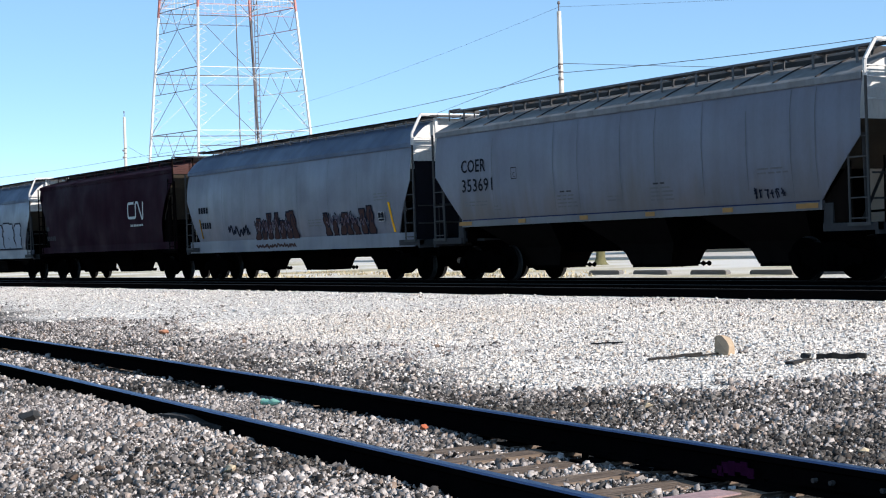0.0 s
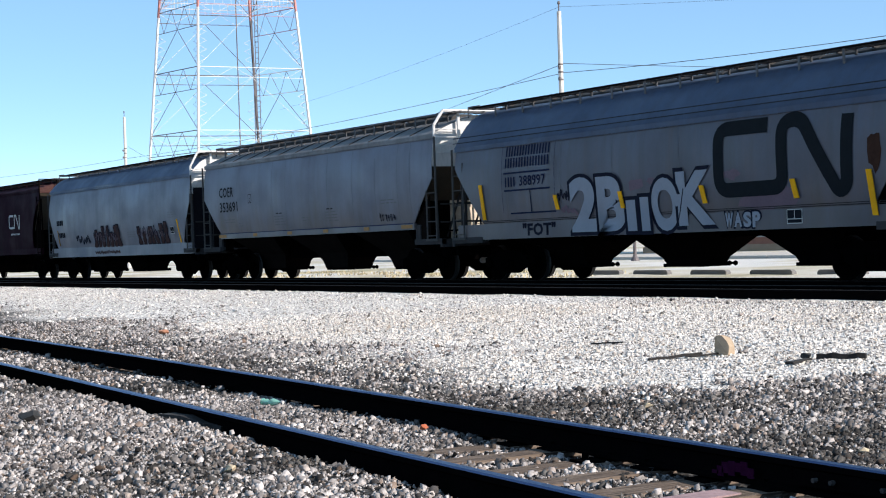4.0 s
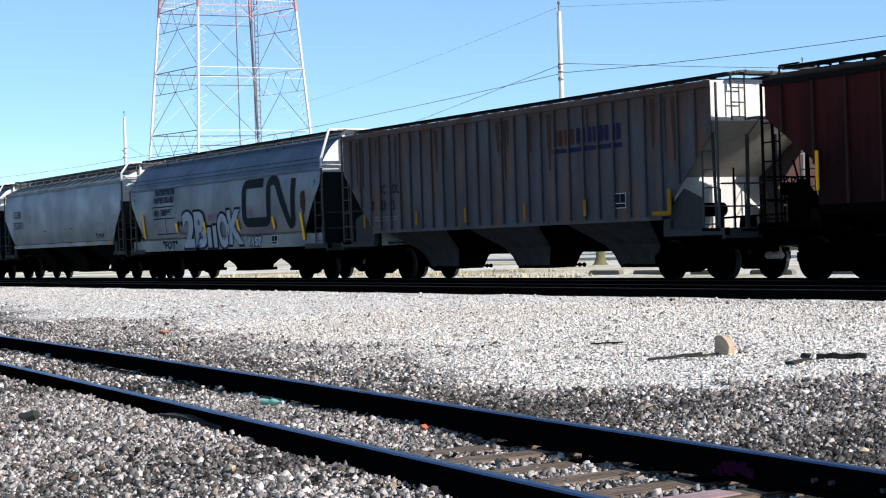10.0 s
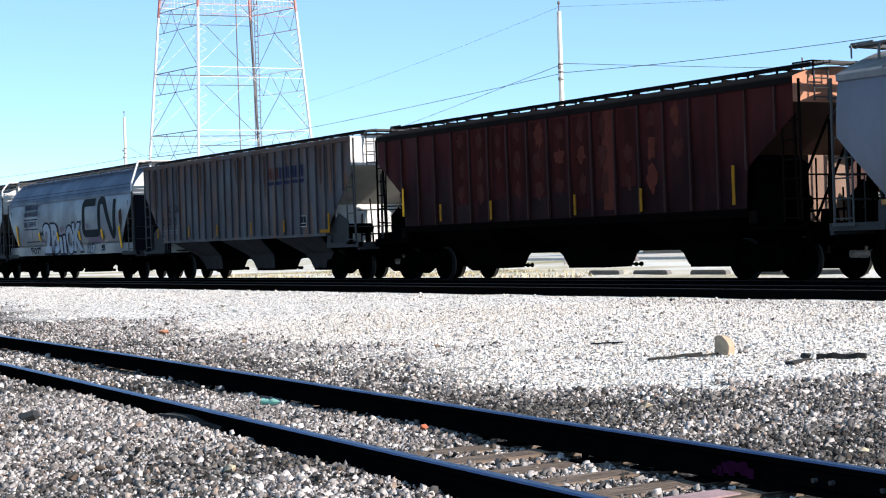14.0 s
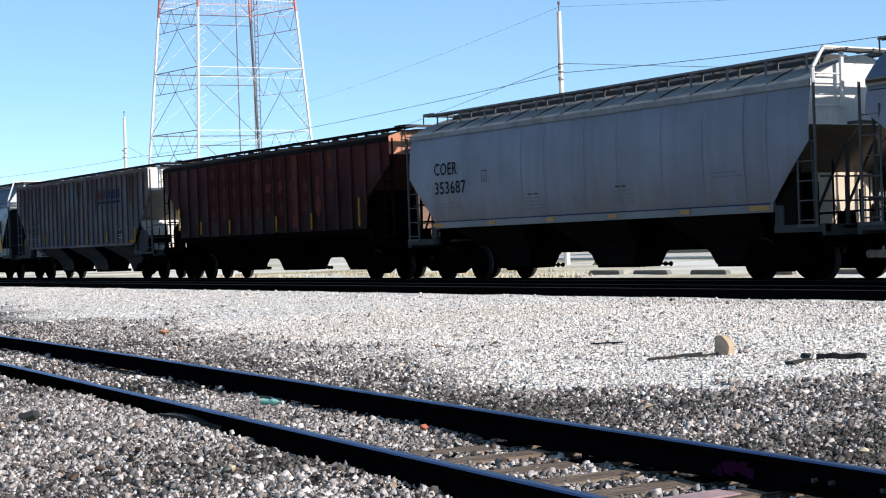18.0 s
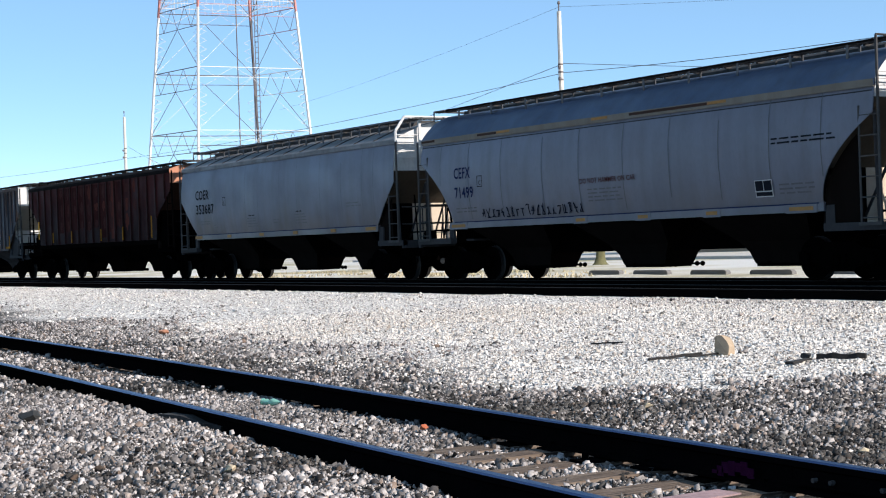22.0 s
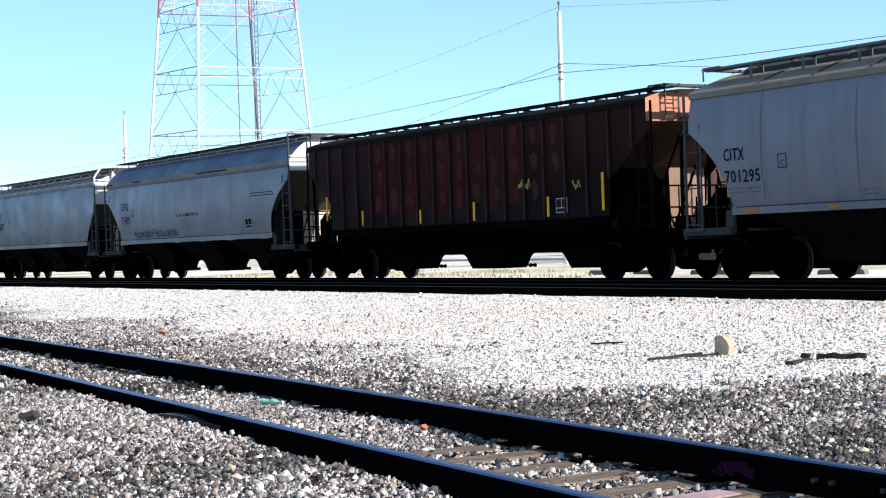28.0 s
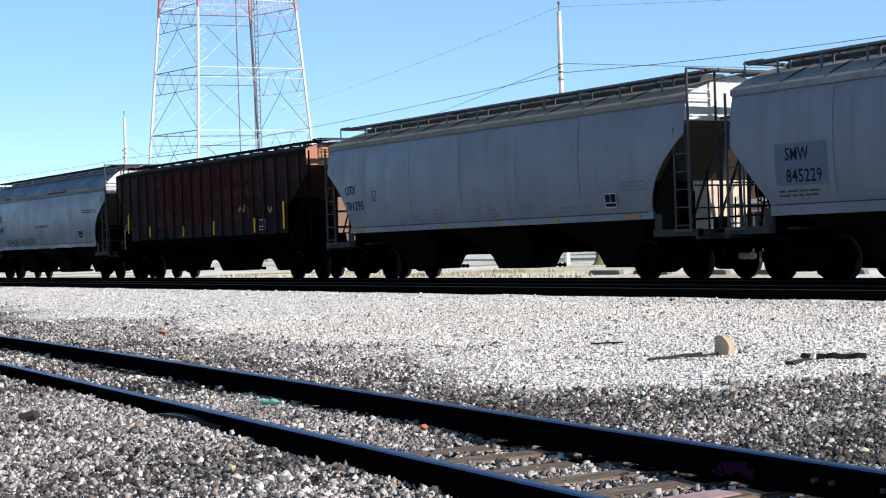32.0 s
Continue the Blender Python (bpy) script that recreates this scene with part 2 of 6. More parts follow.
def axis_steps(lo, hi, fine, far):
    out = []
    v = lo
    while v < hi:
        out.append(v)
        v += fine
    out.append(hi)
    step = fine
    v = hi
    while v < far:
        step *= 1.6
        v += step
        out.append(v)
    step, v = fine, lo
    while v > -far:
        step *= 1.6
        v -= step
        out.insert(0, v)
    return out


def make_ground():
    xs, ys = axis_steps(-60, 4, 0.4, 4500), axis_steps(0, 34, 0.25, 4500)
    verts = [(x, y, ground_z(x, y)) for y in ys for x in xs]
    n = len(xs)
    faces = [(j * n + i, j * n + i + 1, (j + 1) * n + i + 1, (j + 1) * n + i) for j in range(len(ys) - 1) for i in range(n - 1)]
    me = bpy.data.meshes.new("ground")
    me.from_pydata(verts, [], faces)
    me.materials.append(M_SOIL)
    me.polygons.foreach_set("use_smooth", [True] * len(me.polygons))
    tagged(new("ground", me), "grey and white crushed stone ground beside the tracks", "ground", kind="structure")


make_ground()


def stone_shapes(sides):
    """A broken stone, open below where it is bedded: a small top facet and a ring of slanting ones."""
    ring = [(math.cos(2 * math.pi * k / sides), math.sin(2 * math.pi * k / sides)) for k in range(sides)]
    v = np.array([(a * 0.98, b * 0.98, -0.75) for a, b in ring] + [(a * 0.62, b * 0.62, 0.62) for a, b in ring], float)
    f = []
    for k in range(sides):
        m = (k + 1) % sides
        f += [(k, m, sides + m), (k, sides + m, sides + k)]
    f += [(sides, sides + k, sides + k + 1) for k in range(1, sides - 1)]
    return v, np.array(f)


def scatter(name, spots, sizes, material, label, sink=0.25, sides=3, flat=1.0):
    """A bed of loose stones as one mesh."""
    base_v, base_f = stone_shapes(sides)
    rng = np.random.default_rng(len(spots))
    n, k = len(spots), len(base_v)
    v = np.repeat(base_v[None], n, 0) * rng.uniform(0.7, 1.25, (n, k, 1)) + rng.uniform(-0.28, 0.28, (n, k, 3))
    v *= (sizes[:, None] * rng.uniform([0.85, 0.6, 0.5 * flat], [1.4, 1.05, 0.95 * flat], (n, 3)))[:, None, :]
    a, b = rng.uniform(0, 6.283, n), rng.normal(0, 0.42 * flat, n)
    ca, sa, cb, sb = np.cos(a), np.sin(a), np.cos(b), np.sin(b)
    x, y, z = v[..., 0], v[..., 1], v[..., 2]
    x, z = cb[:, None] * x - sb[:, None] * z, sb[:, None] * x + cb[:, None] * z
    x, y = ca[:, None] * x - sa[:, None] * y, sa[:, None] * x + ca[:, None] * y
    z = z + (sizes * (0.45 - sink + flat * rng.uniform(-0.45, 0.7, n)))[:, None]
    co = np.stack([x, y, z], -1) + spots[:, None, :]
    fa = (base_f[None] + (np.arange(n) * k)[:, None, None]).reshape(-1, 3)
    me = bpy.data.meshes.new(name)
    me.vertices.add(n * k)
    me.vertices.foreach_set("co", co.reshape(-1).astype(np.float32))
    me.loops.add(fa.size)
    me.loops.foreach_set("vertex_index", fa.reshape(-1).astype(np.int32))
    me.polygons.add(len(fa))
    me.polygons.foreach_set("loop_start", (np.arange(len(fa)) * 3).astype(np.int32))
    me.update(calc_edges=True)
    me.materials.append(material)
    return tagged(new(name, me), label, "gravel", kind="stuff")


def bed(count, near, far, wide, keep, size, seed):
    """Spots of loose stones in a wedge of the plan that opens towards the far end of the front track."""
    rng = np.random.default_rng(seed)
    u = rng.uniform(0, 1, count)
    depth = np.sqrt(near ** 2 + u * (far ** 2 - near ** 2))
    side = rng.uniform(-wide, wide, count) * depth
    x, y = -0.845 * depth + 0.534 * side, 0.534 * depth + 0.845 * side
    pts, sz = [], []
    for a, b, r in zip(x, y, rng.uniform(0, 1, count)):
        if keep(a, b, r):
            pts.append((a, b, ground_z(a, b)))
            sz.append(size * (0.55 + 0.95 * r * r) * (1.5 if r > 0.97 else 1))
    return np.array(pts), np.array(sz)


def pale_part(x, y):
    """How far the ground at a spot is pale limestone (0 to 1)."""
    w = y + 0.11 * min(0, x + 13) + 2.2 * noise.noise((x * 0.25, y * 0.25, 0)) + 1.7 * noise.noise((x * 0.8, y * 0.8, 3)) + 0.9 * noise.noise((x * 2.3, y * 2.3, 7))
    return smooth01(8.2, 10.6, w)


def oily_part(x, y):
    """Chance that a stone is stained dark: high along the far shoulder of the front track, in patches elsewhere."""
    d = y - near_y(x)
    w = 0.7 * noise.noise((x * 0.5, y * 0.5, 8)) + 0.4 * noise.noise((x * 1.7, y * 1.7, 5))
    if d > 0.8:
        return 0.46 + w + 0.55 * smooth01(-16, -9, x) - 0.19 * (d - 0.9)
    return 0.13 + w


DIRT = ((-15.6, 12.3, 0.6), (-14.2, 10.9, 0.7), (-13.6, 11.5, 0.5), (-11.9, 11.8, 0.5), (-33.0, 14.5, 2.5), (-16.0, 11.2, 0.8))


def dirty_part(x, y):
    """Chance that a stone of the pale gravel is grey."""
    w = 0.5 * noise.noise((x * 0.35, y * 1.1, 21)) + 0.35 * noise.noise((x * 1.3, y * 2.6, 33))
    # trampled patches round the litter
    near = max((1 - math.hypot((x - a) / r, (y - b) / (0.5 * r)) for a, b, r in DIRT), default=0)
    return 0.02 + 0.8 * max(0.0, near) + max(0.0, w - 0.12) * 1.1 + 0.3 * smooth01(17.3, 19.0, y) * smooth01(-30, -18, x)


def on_rail(x, y):
    d = abs(y - near_y(x))
    return 0.68 < d < 0.86


def make_gravel():
    p1, s1 = bed(165000, 7.6, 15, 0.31, lambda x, y, r: not on_rail(x, y) and pale_part(x, y) < 0.95 and near_gap(x, y), 0.0147, 3)
    p2, s2 = bed(82000, 15, 34, 0.31, lambda x, y, r: not on_rail(x, y) and pale_part(x, y) < 0.2 + 0.7 * ((r * 7919) % 1), 0.0205, 4)
    p5, s5 = bed(30000, 34, 75, 0.31, lambda x, y, r: y < 19.4 and not on_rail(x, y) and pale_part(x, y) < 0.52, 0.024, 9)
    p3, s3 = bed(120000, 11, 30, 0.31, lambda x, y, r: y < 19.3 and pale_part(x, y) > 0.1 + 0.8 * ((r * 7919) % 1), 0.0155, 5)
    p4, s4 = bed(85000, 30, 80, 0.31, lambda x, y, r: y < 19.4 and pale_part(x, y) > 0.5, 0.021, 6)
    p3, s3 = np.concatenate([p3, p4]), np.concatenate([s3, s4])
    # grimy streaks in the pale gravel, and a dirty strip along the main track
    dice = np.random.default_rng(14).uniform(0, 1, len(p3))
    dirty = np.array([dirty_part(x, y) > r for (x, y, z), r in zip(p3, dice)])
    p1, s1 = np.concatenate([p1, p2, p5, p3[dirty]]), np.concatenate([s1, s2, s5, s3[dirty]])
    dice = np.random.default_rng(12).uniform(0.05, 0.95, len(p1))
    oily = np.array([oily_part(x, y) > r for (x, y, z), r in zip(p1, dice)])
    scatter("ballast", p1[~oily], s1[~oily], M_BALLAST, "grey crushed stone ballast round the front track")
    scatter("oily_ballast", p1[oily], s1[oily], M_OILY, "dark oil-stained ballast along the shoulder of the front track")
    scatter("limestone_gravel", p3[~dirty], s3[~dirty], M_PALE, "pale crushed limestone gravel between the tracks", flat=0.85)


# ties of the front track that lie bare of ballast
TIE_X = [-3.62 - 0.53 * i for i in range(64)]


def near_gap(x, y):
    """Keeps most stones off the bare tie tops."""
    d = y - near_y(x)
    if abs(d) > 1.3 or x < -9.3:
        return True
    k = (-3.62 - x) / 0.53
    off = abs(k - round(k)) * 0.53
    return off > 0.105 or (int(x * 9731 + y * 7717) % 100) < 8


make_gravel()


# ---- tracks ----
RAIL_HALF = [(0.07, -0.172), (0.07, -0.16), (0.02, -0.145), (0.009, -0.12), (0.009, -0.055), (0.034, -0.042), (0.036, -0.01), (0.026, 0.0)]


def rail_mesh(name, line, head):
    """A rail drawn along a line of (x, y, z of its top); the running surface is worn bright."""
    outline = RAIL_HALF + [(-u, w) for u, w in RAIL_HALF[::-1]]
    bm = bmesh.new()
    rings = []
    for i, (x, y, z) in enumerate(line):
        a, b = line[max(0, i - 1)], line[min(len(line) - 1, i + 1)]
        t = Vector((b[0] - a[0], b[1] - a[1], 0)).normalized()
        n = Vector((-t.y, t.x, 0))
        rings.append([bm.verts.new((x + n.x * u, y + n.y * u, z + w)) for u, w in outline])
    k = len(outline)
    for p, q in zip(rings[:-1], rings[1:]):
        for i in range(k):
            f = bm.faces.new((p[i], p[(i + 1) % k], q[(i + 1) % k], q[i]))
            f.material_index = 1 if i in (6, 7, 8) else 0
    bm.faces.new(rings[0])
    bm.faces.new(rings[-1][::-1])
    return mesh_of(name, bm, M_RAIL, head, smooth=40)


def tie_mesh(length=2.6, seed=0):
    rng = random.Random(seed)
    bm = bmesh.new()
    bmesh.ops.create_cube(bm, size=1.0)
    bmesh.ops.subdivide_edges(bm, edges=[e for e in bm.edges if abs((e.verts[0].co - e.verts[1].co).y) > 0.5], cuts=7)
    for v in bm.verts:
        v.co = Vector((v.co.x * 0.23 + rng.uniform(-0.008, 0.008), v.co.y * length, (v.co.z - 0.5) * 0.17 + rng.uniform(-0.007, 0.007)))
    bmesh.ops.bevel(bm, geom=[e for e in bm.edges if e.is_boundary is False and e.calc_face_angle(0) > 1.0], offset=0.012, segments=1)
    return mesh_of("tie", bm, M_TIE)


TIES = [tie_mesh(2.6, i) for i in range(4)]
TIE_SHORT = [tie_mesh(2.6, 10 + i) for i in range(3)]


def make_near_track():
    tr = thing("railway_track", "front railway track with rusty dark rails on weathered wooden ties", "track", Matrix.Identity(4))
    xs = [1.5 - 0.75 * i for i in range(62)]
    for s in (-1, 1):
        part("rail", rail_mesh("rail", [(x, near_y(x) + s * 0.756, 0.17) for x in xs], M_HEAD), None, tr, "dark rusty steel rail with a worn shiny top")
    plate = mesh_of("tie_plate", build((box, -0.09, 0.09, -0.18, 0.18, 0, 0.016, 0.004)), M_RAIL)
    spike = mesh_of("spike", build((box, -0.012, 0.012, -0.02, 0.02, 0, 0.035, 0.003)), M_RAIL)
    for i, x in enumerate(TIE_X):
        y = near_y(x)
        turn = math.degrees(math.atan2(near_y(x + 0.2) - near_y(x - 0.2), 0.4)) + random.uniform(-1.5, 1.5)
        tie = part("tie", TIES[i % 4], None, tr, at=pose(x, y + random.uniform(-0.06, 0.06), (-0.022 if x > -9.3 else -0.032) + random.uniform(-0.015, 0.01), 0, 0, turn))
        if i < 26:
            for s in (-1, 1):
                part("tie_plate", plate, None, tie, at=(0, s * 0.756, 0.0))
                for e in (-1, 1):
                    part("spike", spike, None, tie, at=(e * 0.05, s * 0.756 + e * 0.085, 0.012))
    return tr


NEAR_TRACK = make_near_track()


def make_main_track(y, z, label):
    tr = thing("railway_track", label, "track", Matrix.Identity(4))
    for s in (-1, 1):
        part("rail", rail_mesh("rail", [(x, y + s * 0.756, z) for x in range(-420, 161, 20)], M_HEAD_DULL), None, tr)
    for i in range(150):
        part("tie", TIE_SHORT[i % 3], None, tr, at=(-66 + i * 0.55, y + random.uniform(-0.03, 0.03), z - 0.195))
    return tr


make_main_track(MID_Y, MID_Z, "empty main railway track with dark rails on wooden ties")
make_main_track(TRAIN_Y, TRAIN_Z, "main railway track under the passing grain train")


# ---- the train ----
def speed_way(t):
    """How far the train has rolled by t seconds."""
    return 3.9287 * t + 0.0049794 * t * t


def row_list(a, b, n):
    return [a + (b - a) * i / (n - 1) for i in range(n)]


class Hull:
    """The cross-section and outline of one hopper car body: half-widths by height, with ends cut back below."""

    def __init__(self, length, sill, eave, top, cut, inset, half=1.58, belly=0.12, roof=1.6, ribs=0, bow=1.0, drop=0.72, dark_end=False, knee=0.0):
        self.length, self.sill, self.eave, self.top = length, sill, eave, top
        self.cut, self.inset, self.half, self.belly, self.roof, self.ribs, self.bow = cut, inset, half, belly, roof, ribs, bow
        self.knee = knee
        self.drop, self.dark_end = drop if ribs else max(0.6, cut - 2.3), dark_end

    def y(self, z):
        m = self.sill + 0.55 * (self.eave - self.sill)
        k = (z - m) / (self.eave - m if z > m else m - self.sill)
        return self.half - self.belly * abs(k) ** 2.2

    def end(self, z):
        h = self.length / 2
        if self.knee and z < self.cut:
            # a straight slope down to the knee, then almost upright
            return h - self.inset * (0.9 * min(1.0, (self.cut - z) / (self.cut - self.knee)) + 0.1 * (self.cut - z) / (self.cut - self.sill))
        return h if z >= self.cut else h - self.inset * (1 - (1 - (self.cut - z) / (self.cut - self.sill)) ** self.bow)

    def roof_rows(self, n=9):
        ye = self.y(self.eave) + 0.02
        out = []
        for i in range(n):
            y = ye * (1 - i / (n - 1))
            out.append((y, self.eave + 0.13 + (self.top - self.eave - 0.13) * (1 - (y / ye) ** self.roof)))
        return out


def hull_parts(h, car, side, roof, end, under):
    rows = row_list(h.sill, h.eave, 18)
    if h.sill < h.cut < h.eave:
        rows = sorted(rows + [h.cut] + ([h.knee] if h.knee else []))
    cols = row_list(-1, 1, 25)
    for s, nm in ((-1, "side_wall"), (1, "side_wall")):
        bm = bmesh.new()
        grid = [[bm.verts.new((u * h.end(z), s * h.y(z), z)) for u in cols] for z in rows]
        inner = [[bm.verts.new((u * h.end(z), s * (h.y(z) - 0.02), z)) for u in cols] for z in rows]
        for g in (grid, inner):
            for a, b in zip(g[:-1], g[1:]):
                for i in range(len(cols) - 1):
                    bm.faces.new((a[i], a[i + 1], b[i + 1], b[i]))
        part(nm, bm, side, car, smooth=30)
    for s in (-1, 1):
        bm = bmesh.new()
        zc = min(h.cut + 0.3, h.eave - 0.4) if h.ribs else max(h.cut + 0.3, h.eave - 0.8)
        ring = [(h.y(z) - 0.004, h.end(z), z) for z in [zc] + [z for z in rows if z > zc]] + [(y - 0.02, h.length / 2, z) for y, z in h.roof_rows()]
        left = [bm.verts.new((s * e, -max(y, 0), z)) for y, e, z in ring]
        right = [bm.verts.new((s * e, max(y, 0), z)) for y, e, z in ring]
        for i in range(len(ring) - 1):
            bm.faces.new((left[i], right[i], right[i + 1], left[i + 1]))
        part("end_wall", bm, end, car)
        bm = bmesh.new()
        xi, zi = h.length / 2 - h.inset * 0.95, h.cut - h.drop
        v = [bm.verts.new(p) for p in ((s * h.length / 2, -h.y(zc) + 0.02, zc), (s * h.length / 2, h.y(zc) - 0.02, zc), (s * xi, 1.44, zi), (s * xi, -1.44, zi))]
        w = [bm.verts.new(q.co - Vector((0, 0, 0.012))) for q in v]
        bm.faces.new(v)
        bm.faces.new(w[::-1])
        for i in range(4):
            bm.faces.new((v[i], w[i], w[(i + 1) % 4], v[(i + 1) % 4]))
        # olive and oxide sheet tones are darkened for the shade they hang in
        part("slope_sheet", bm, M_SLOPE_RED if h.ribs == 19 else (M_SLOPE_PALE if h.ribs else M_SLOPE), car, "sloping end sheet under the end wall")
    bm = bmesh.new()
    prof = h.roof_rows()
    ye = prof[0][0]
    prof = [(ye - 0.03, h.eave - 0.02), (ye + 0.025, h.eave - 0.02), (ye + 0.03, h.eave + 0.1)] + prof
    prof = prof + [(-y, z) for y, z in prof[::-1]]
    ends = [bm.verts.new((-h.length / 2 - 0.02, y, z)) for y, z in prof]
    for u in row_list(-1, 1, 13)[1:]:
        nxt = [bm.verts.new((u * (h.length / 2 + 0.02), y, z)) for y, z in prof]
        for i in range(len(prof) - 1):
            bm.faces.new((ends[i], ends[i + 1], nxt[i + 1], nxt[i]))
        ends = nxt
    part("roof", bm, roof, car, smooth=35)
    if h.ribs:
        for s in (-1, 1):
            yy = h.half
            rib = mesh_of("rib", build((box, -0.028, 0.028, min(s * yy, s * (yy + 0.06)), max(s * yy, s * (yy + 0.06)), h.sill + 0.02, h.eave - 0.03, 0.006)), M_RIB_RED_LIT if h.ribs == 19 else M_RIB_OLD)
            for i in range(h.ribs):
                x = (i - (h.ribs - 1) / 2) * (h.length - 1.0) / (h.ribs - 1)
                lo = h.sill + 0.02 if abs(x) < h.length / 2 - h.inset else None
                if lo is not None:
                    part("rib", rib, None, car, at=(x, 0, 0))
                else:
                    z0 = min(z for z in row_list(h.sill, h.cut + 0.01, 60) if h.end(z) >= abs(x)) + 0.03
                    part("rib", build((box, x - 0.028, x + 0.028, min(s * yy, s * (yy + 0.06)), max(s * yy, s * (yy + 0.06)), z0, h.eave - 0.03, 0.006)), M_RIB_RED_LIT if h.ribs == 19 else M_RIB_OLD, car)


def bay_parts(h, car, material, bottom, bays, low=0.36, peaked=False):
    """Hopper bays: flat outer sheets, sloping sheets coloured black for the shade between the bays, a steep throat
    above each gate.
    """
    pitch = 4.36 if peaked else (h.length - 2 * h.inset) / bays
    foot = 1.15 if peaked else 0.27 * pitch
    bm = bmesh.new()
    top, w, yt = bottom + 0.02, pitch * 0.37, h.y(h.sill) - 0.1
    if peaked:
        section = ((1.7, 1.25, top), (1.15, 0.85, 0.95), (0.66, 0.46, 0.51), (foot / 2, 0.42, low))
    else:
        section = ((w, yt, top), (foot / 2 + (w - foot / 2) * 0.44, 0.62, 0.86), (foot / 2 + 0.26, 0.5, 0.62), (foot / 2 + 0.14, 0.44, low))
    rings = []
    for hw, hy, z in section:
        rings.append([bm.verts.new(p) for p in ((-hw, -hy, z), (hw, -hy, z), (hw, hy, z), (-hw, hy, z))])
    for p, q in zip(rings[:-1], rings[1:]):
        for i in range(4):
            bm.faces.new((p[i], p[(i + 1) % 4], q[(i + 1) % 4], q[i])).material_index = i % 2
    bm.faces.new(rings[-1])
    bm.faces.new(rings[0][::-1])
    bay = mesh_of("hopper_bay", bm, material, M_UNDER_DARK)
    reach = 0.3 if peaked else 0.5
    gate = bmesh.new()
    box(gate, -foot / 2 - 0.1, foot / 2 + 0.1, -0.44, 0.44, low - 0.06, low + 0.02)
    for e in (-1, 1):
        rod(gate, (-foot / 2, e * 0.42, low), (foot / 2 + reach, e * 0.42, low), 0.03, 6)
        for s in (-0.35, foot / 2 + reach - 0.2, foot / 2 + reach):
            lathe(gate, [(0.045, -0.04), (0.065, 0), (0.045, 0.04)], (s, e * 0.42, low), "X", 8)
    gate = mesh_of("outlet_gate", gate, M_BLACK)
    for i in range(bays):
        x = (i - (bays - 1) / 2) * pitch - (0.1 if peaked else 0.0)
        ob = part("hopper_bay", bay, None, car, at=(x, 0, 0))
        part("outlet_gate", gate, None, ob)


WHEEL = [(0.06, -0.95), (0.09, -0.9), (0.1, -0.84), (0.36, -0.83), (0.38, -0.815), (0.452, -0.815), (0.457, -0.72), (0.482, -0.7), (0.48, -0.68), (0.4, -0.68),
         (0.38, -0.71), (0.14, -0.74), (0.1, -0.7), (0.09, 0.7), (0.14, 0.74), (0.38, 0.71), (0.4, 0.68), (0.48, 0.68), (0.482, 0.7), (0.457, 0.72), (0.452, 0.815),
         (0.38, 0.815), (0.36, 0.83), (0.1, 0.84), (0.09, 0.9), (0.06, 0.95)]


def wheelset_mesh():
    bm = bmesh.new()
    lathe(bm, WHEEL, (0, 0, 0), "Y", 28)
    for f in bm.faces:
        lo = min(math.hypot(v.co.x, v.co.z) for v in f.verts)
        f.material_index = 1 if lo > 0.44 else 0
    return mesh_of("wheelset", bm, M_BLACK, M_TREAD, smooth=35)


def truck_meshes():
    side = bmesh.new()
    outline = [(-1.12, 0.42), (-1.12, 0.6), (-0.95, 0.66), (-0.62, 0.68), (-0.45, 0.8), (0.45, 0.8), (0.62, 0.68), (0.95, 0.66), (1.12, 0.6), (1.12, 0.42),
               (0.98, 0.36), (0.78, 0.42), (0.5, 0.28), (0.3, 0.2), (-0.3, 0.2), (-0.5, 0.28), (-0.78, 0.42), (-0.98, 0.36)]
    prism(side, outline, -0.07, 0.07)
    for s in (-1, 1):
        lathe(side, [(0.11, -0.1), (0.13, -0.08), (0.13, 0.06), (0.1, 0.1)], (s * 0.889, -0.06, 0.457), "Y", 14)
        rod(side, (s * 0.16, -0.09, 0.3), (s * 0.16, -0.09, 0.55), 0.07, 8)
    rod(side, (0, -0.11, 0.3), (0, -0.11, 0.55), 0.07, 8)
    bol = bmesh.new()
    box(bol, -0.2, 0.2, -1.0, 1.0, 0.5, 0.72, 0.03)
    lathe(bol, [(0.3, 0.72), (0.3, 0.85)], (0, 0, 0), "Z", 16)
    box(bol, -0.55, -0.45, -0.85, 0.85, 0.4, 0.5)
    box(bol, 0.45, 0.55, -0.85, 0.85, 0.4, 0.5)
    return mesh_of("side_frame", side, M_BLACK), mesh_of("truck", bol, M_BLACK)


WHEELSET = wheelset_mesh()
SIDE_FRAME, BOLSTER = truck_meshes()
WHEELS = []


def truck(car, x):
    tr = part("truck", BOLSTER, None, car, at=(x, 0, 0))
    for s in (-1, 1):
        part("side_frame", SIDE_FRAME, None, tr, at=pose(0, s * 1.0, 0, 0, 0, 0 if s < 0 else 180))
        w = part("wheelset", WHEELSET, None, tr, at=(s * 0.889, 0, 0.457))
        WHEELS.append((w, s * 0.889))


def ladder_bm(x0, x1, y, z0, z1, step=0.38, up=None):
    """Two stiles and rungs in a plane of one y; the stile at x1 may run on up."""
    bm = bmesh.new()
    rod(bm, (x0, y, z0), (x0, y, z1), 0.024, 5)
    rod(bm, (x1, y, z0), (x1, y, up or z1), 0.032, 5)
    z = z0 + 0.12
    while z < z1 + 0.02:
        rod(bm, (x0, y, z), (x1, y, z), 0.016, 5)
        z += step
    box(bm, min(x0, x1) - 0.05, max(x0, x1) + 0.05, y - 0.03, y + 0.03, z0 - 0.03, z0 + 0.04)
    return bm


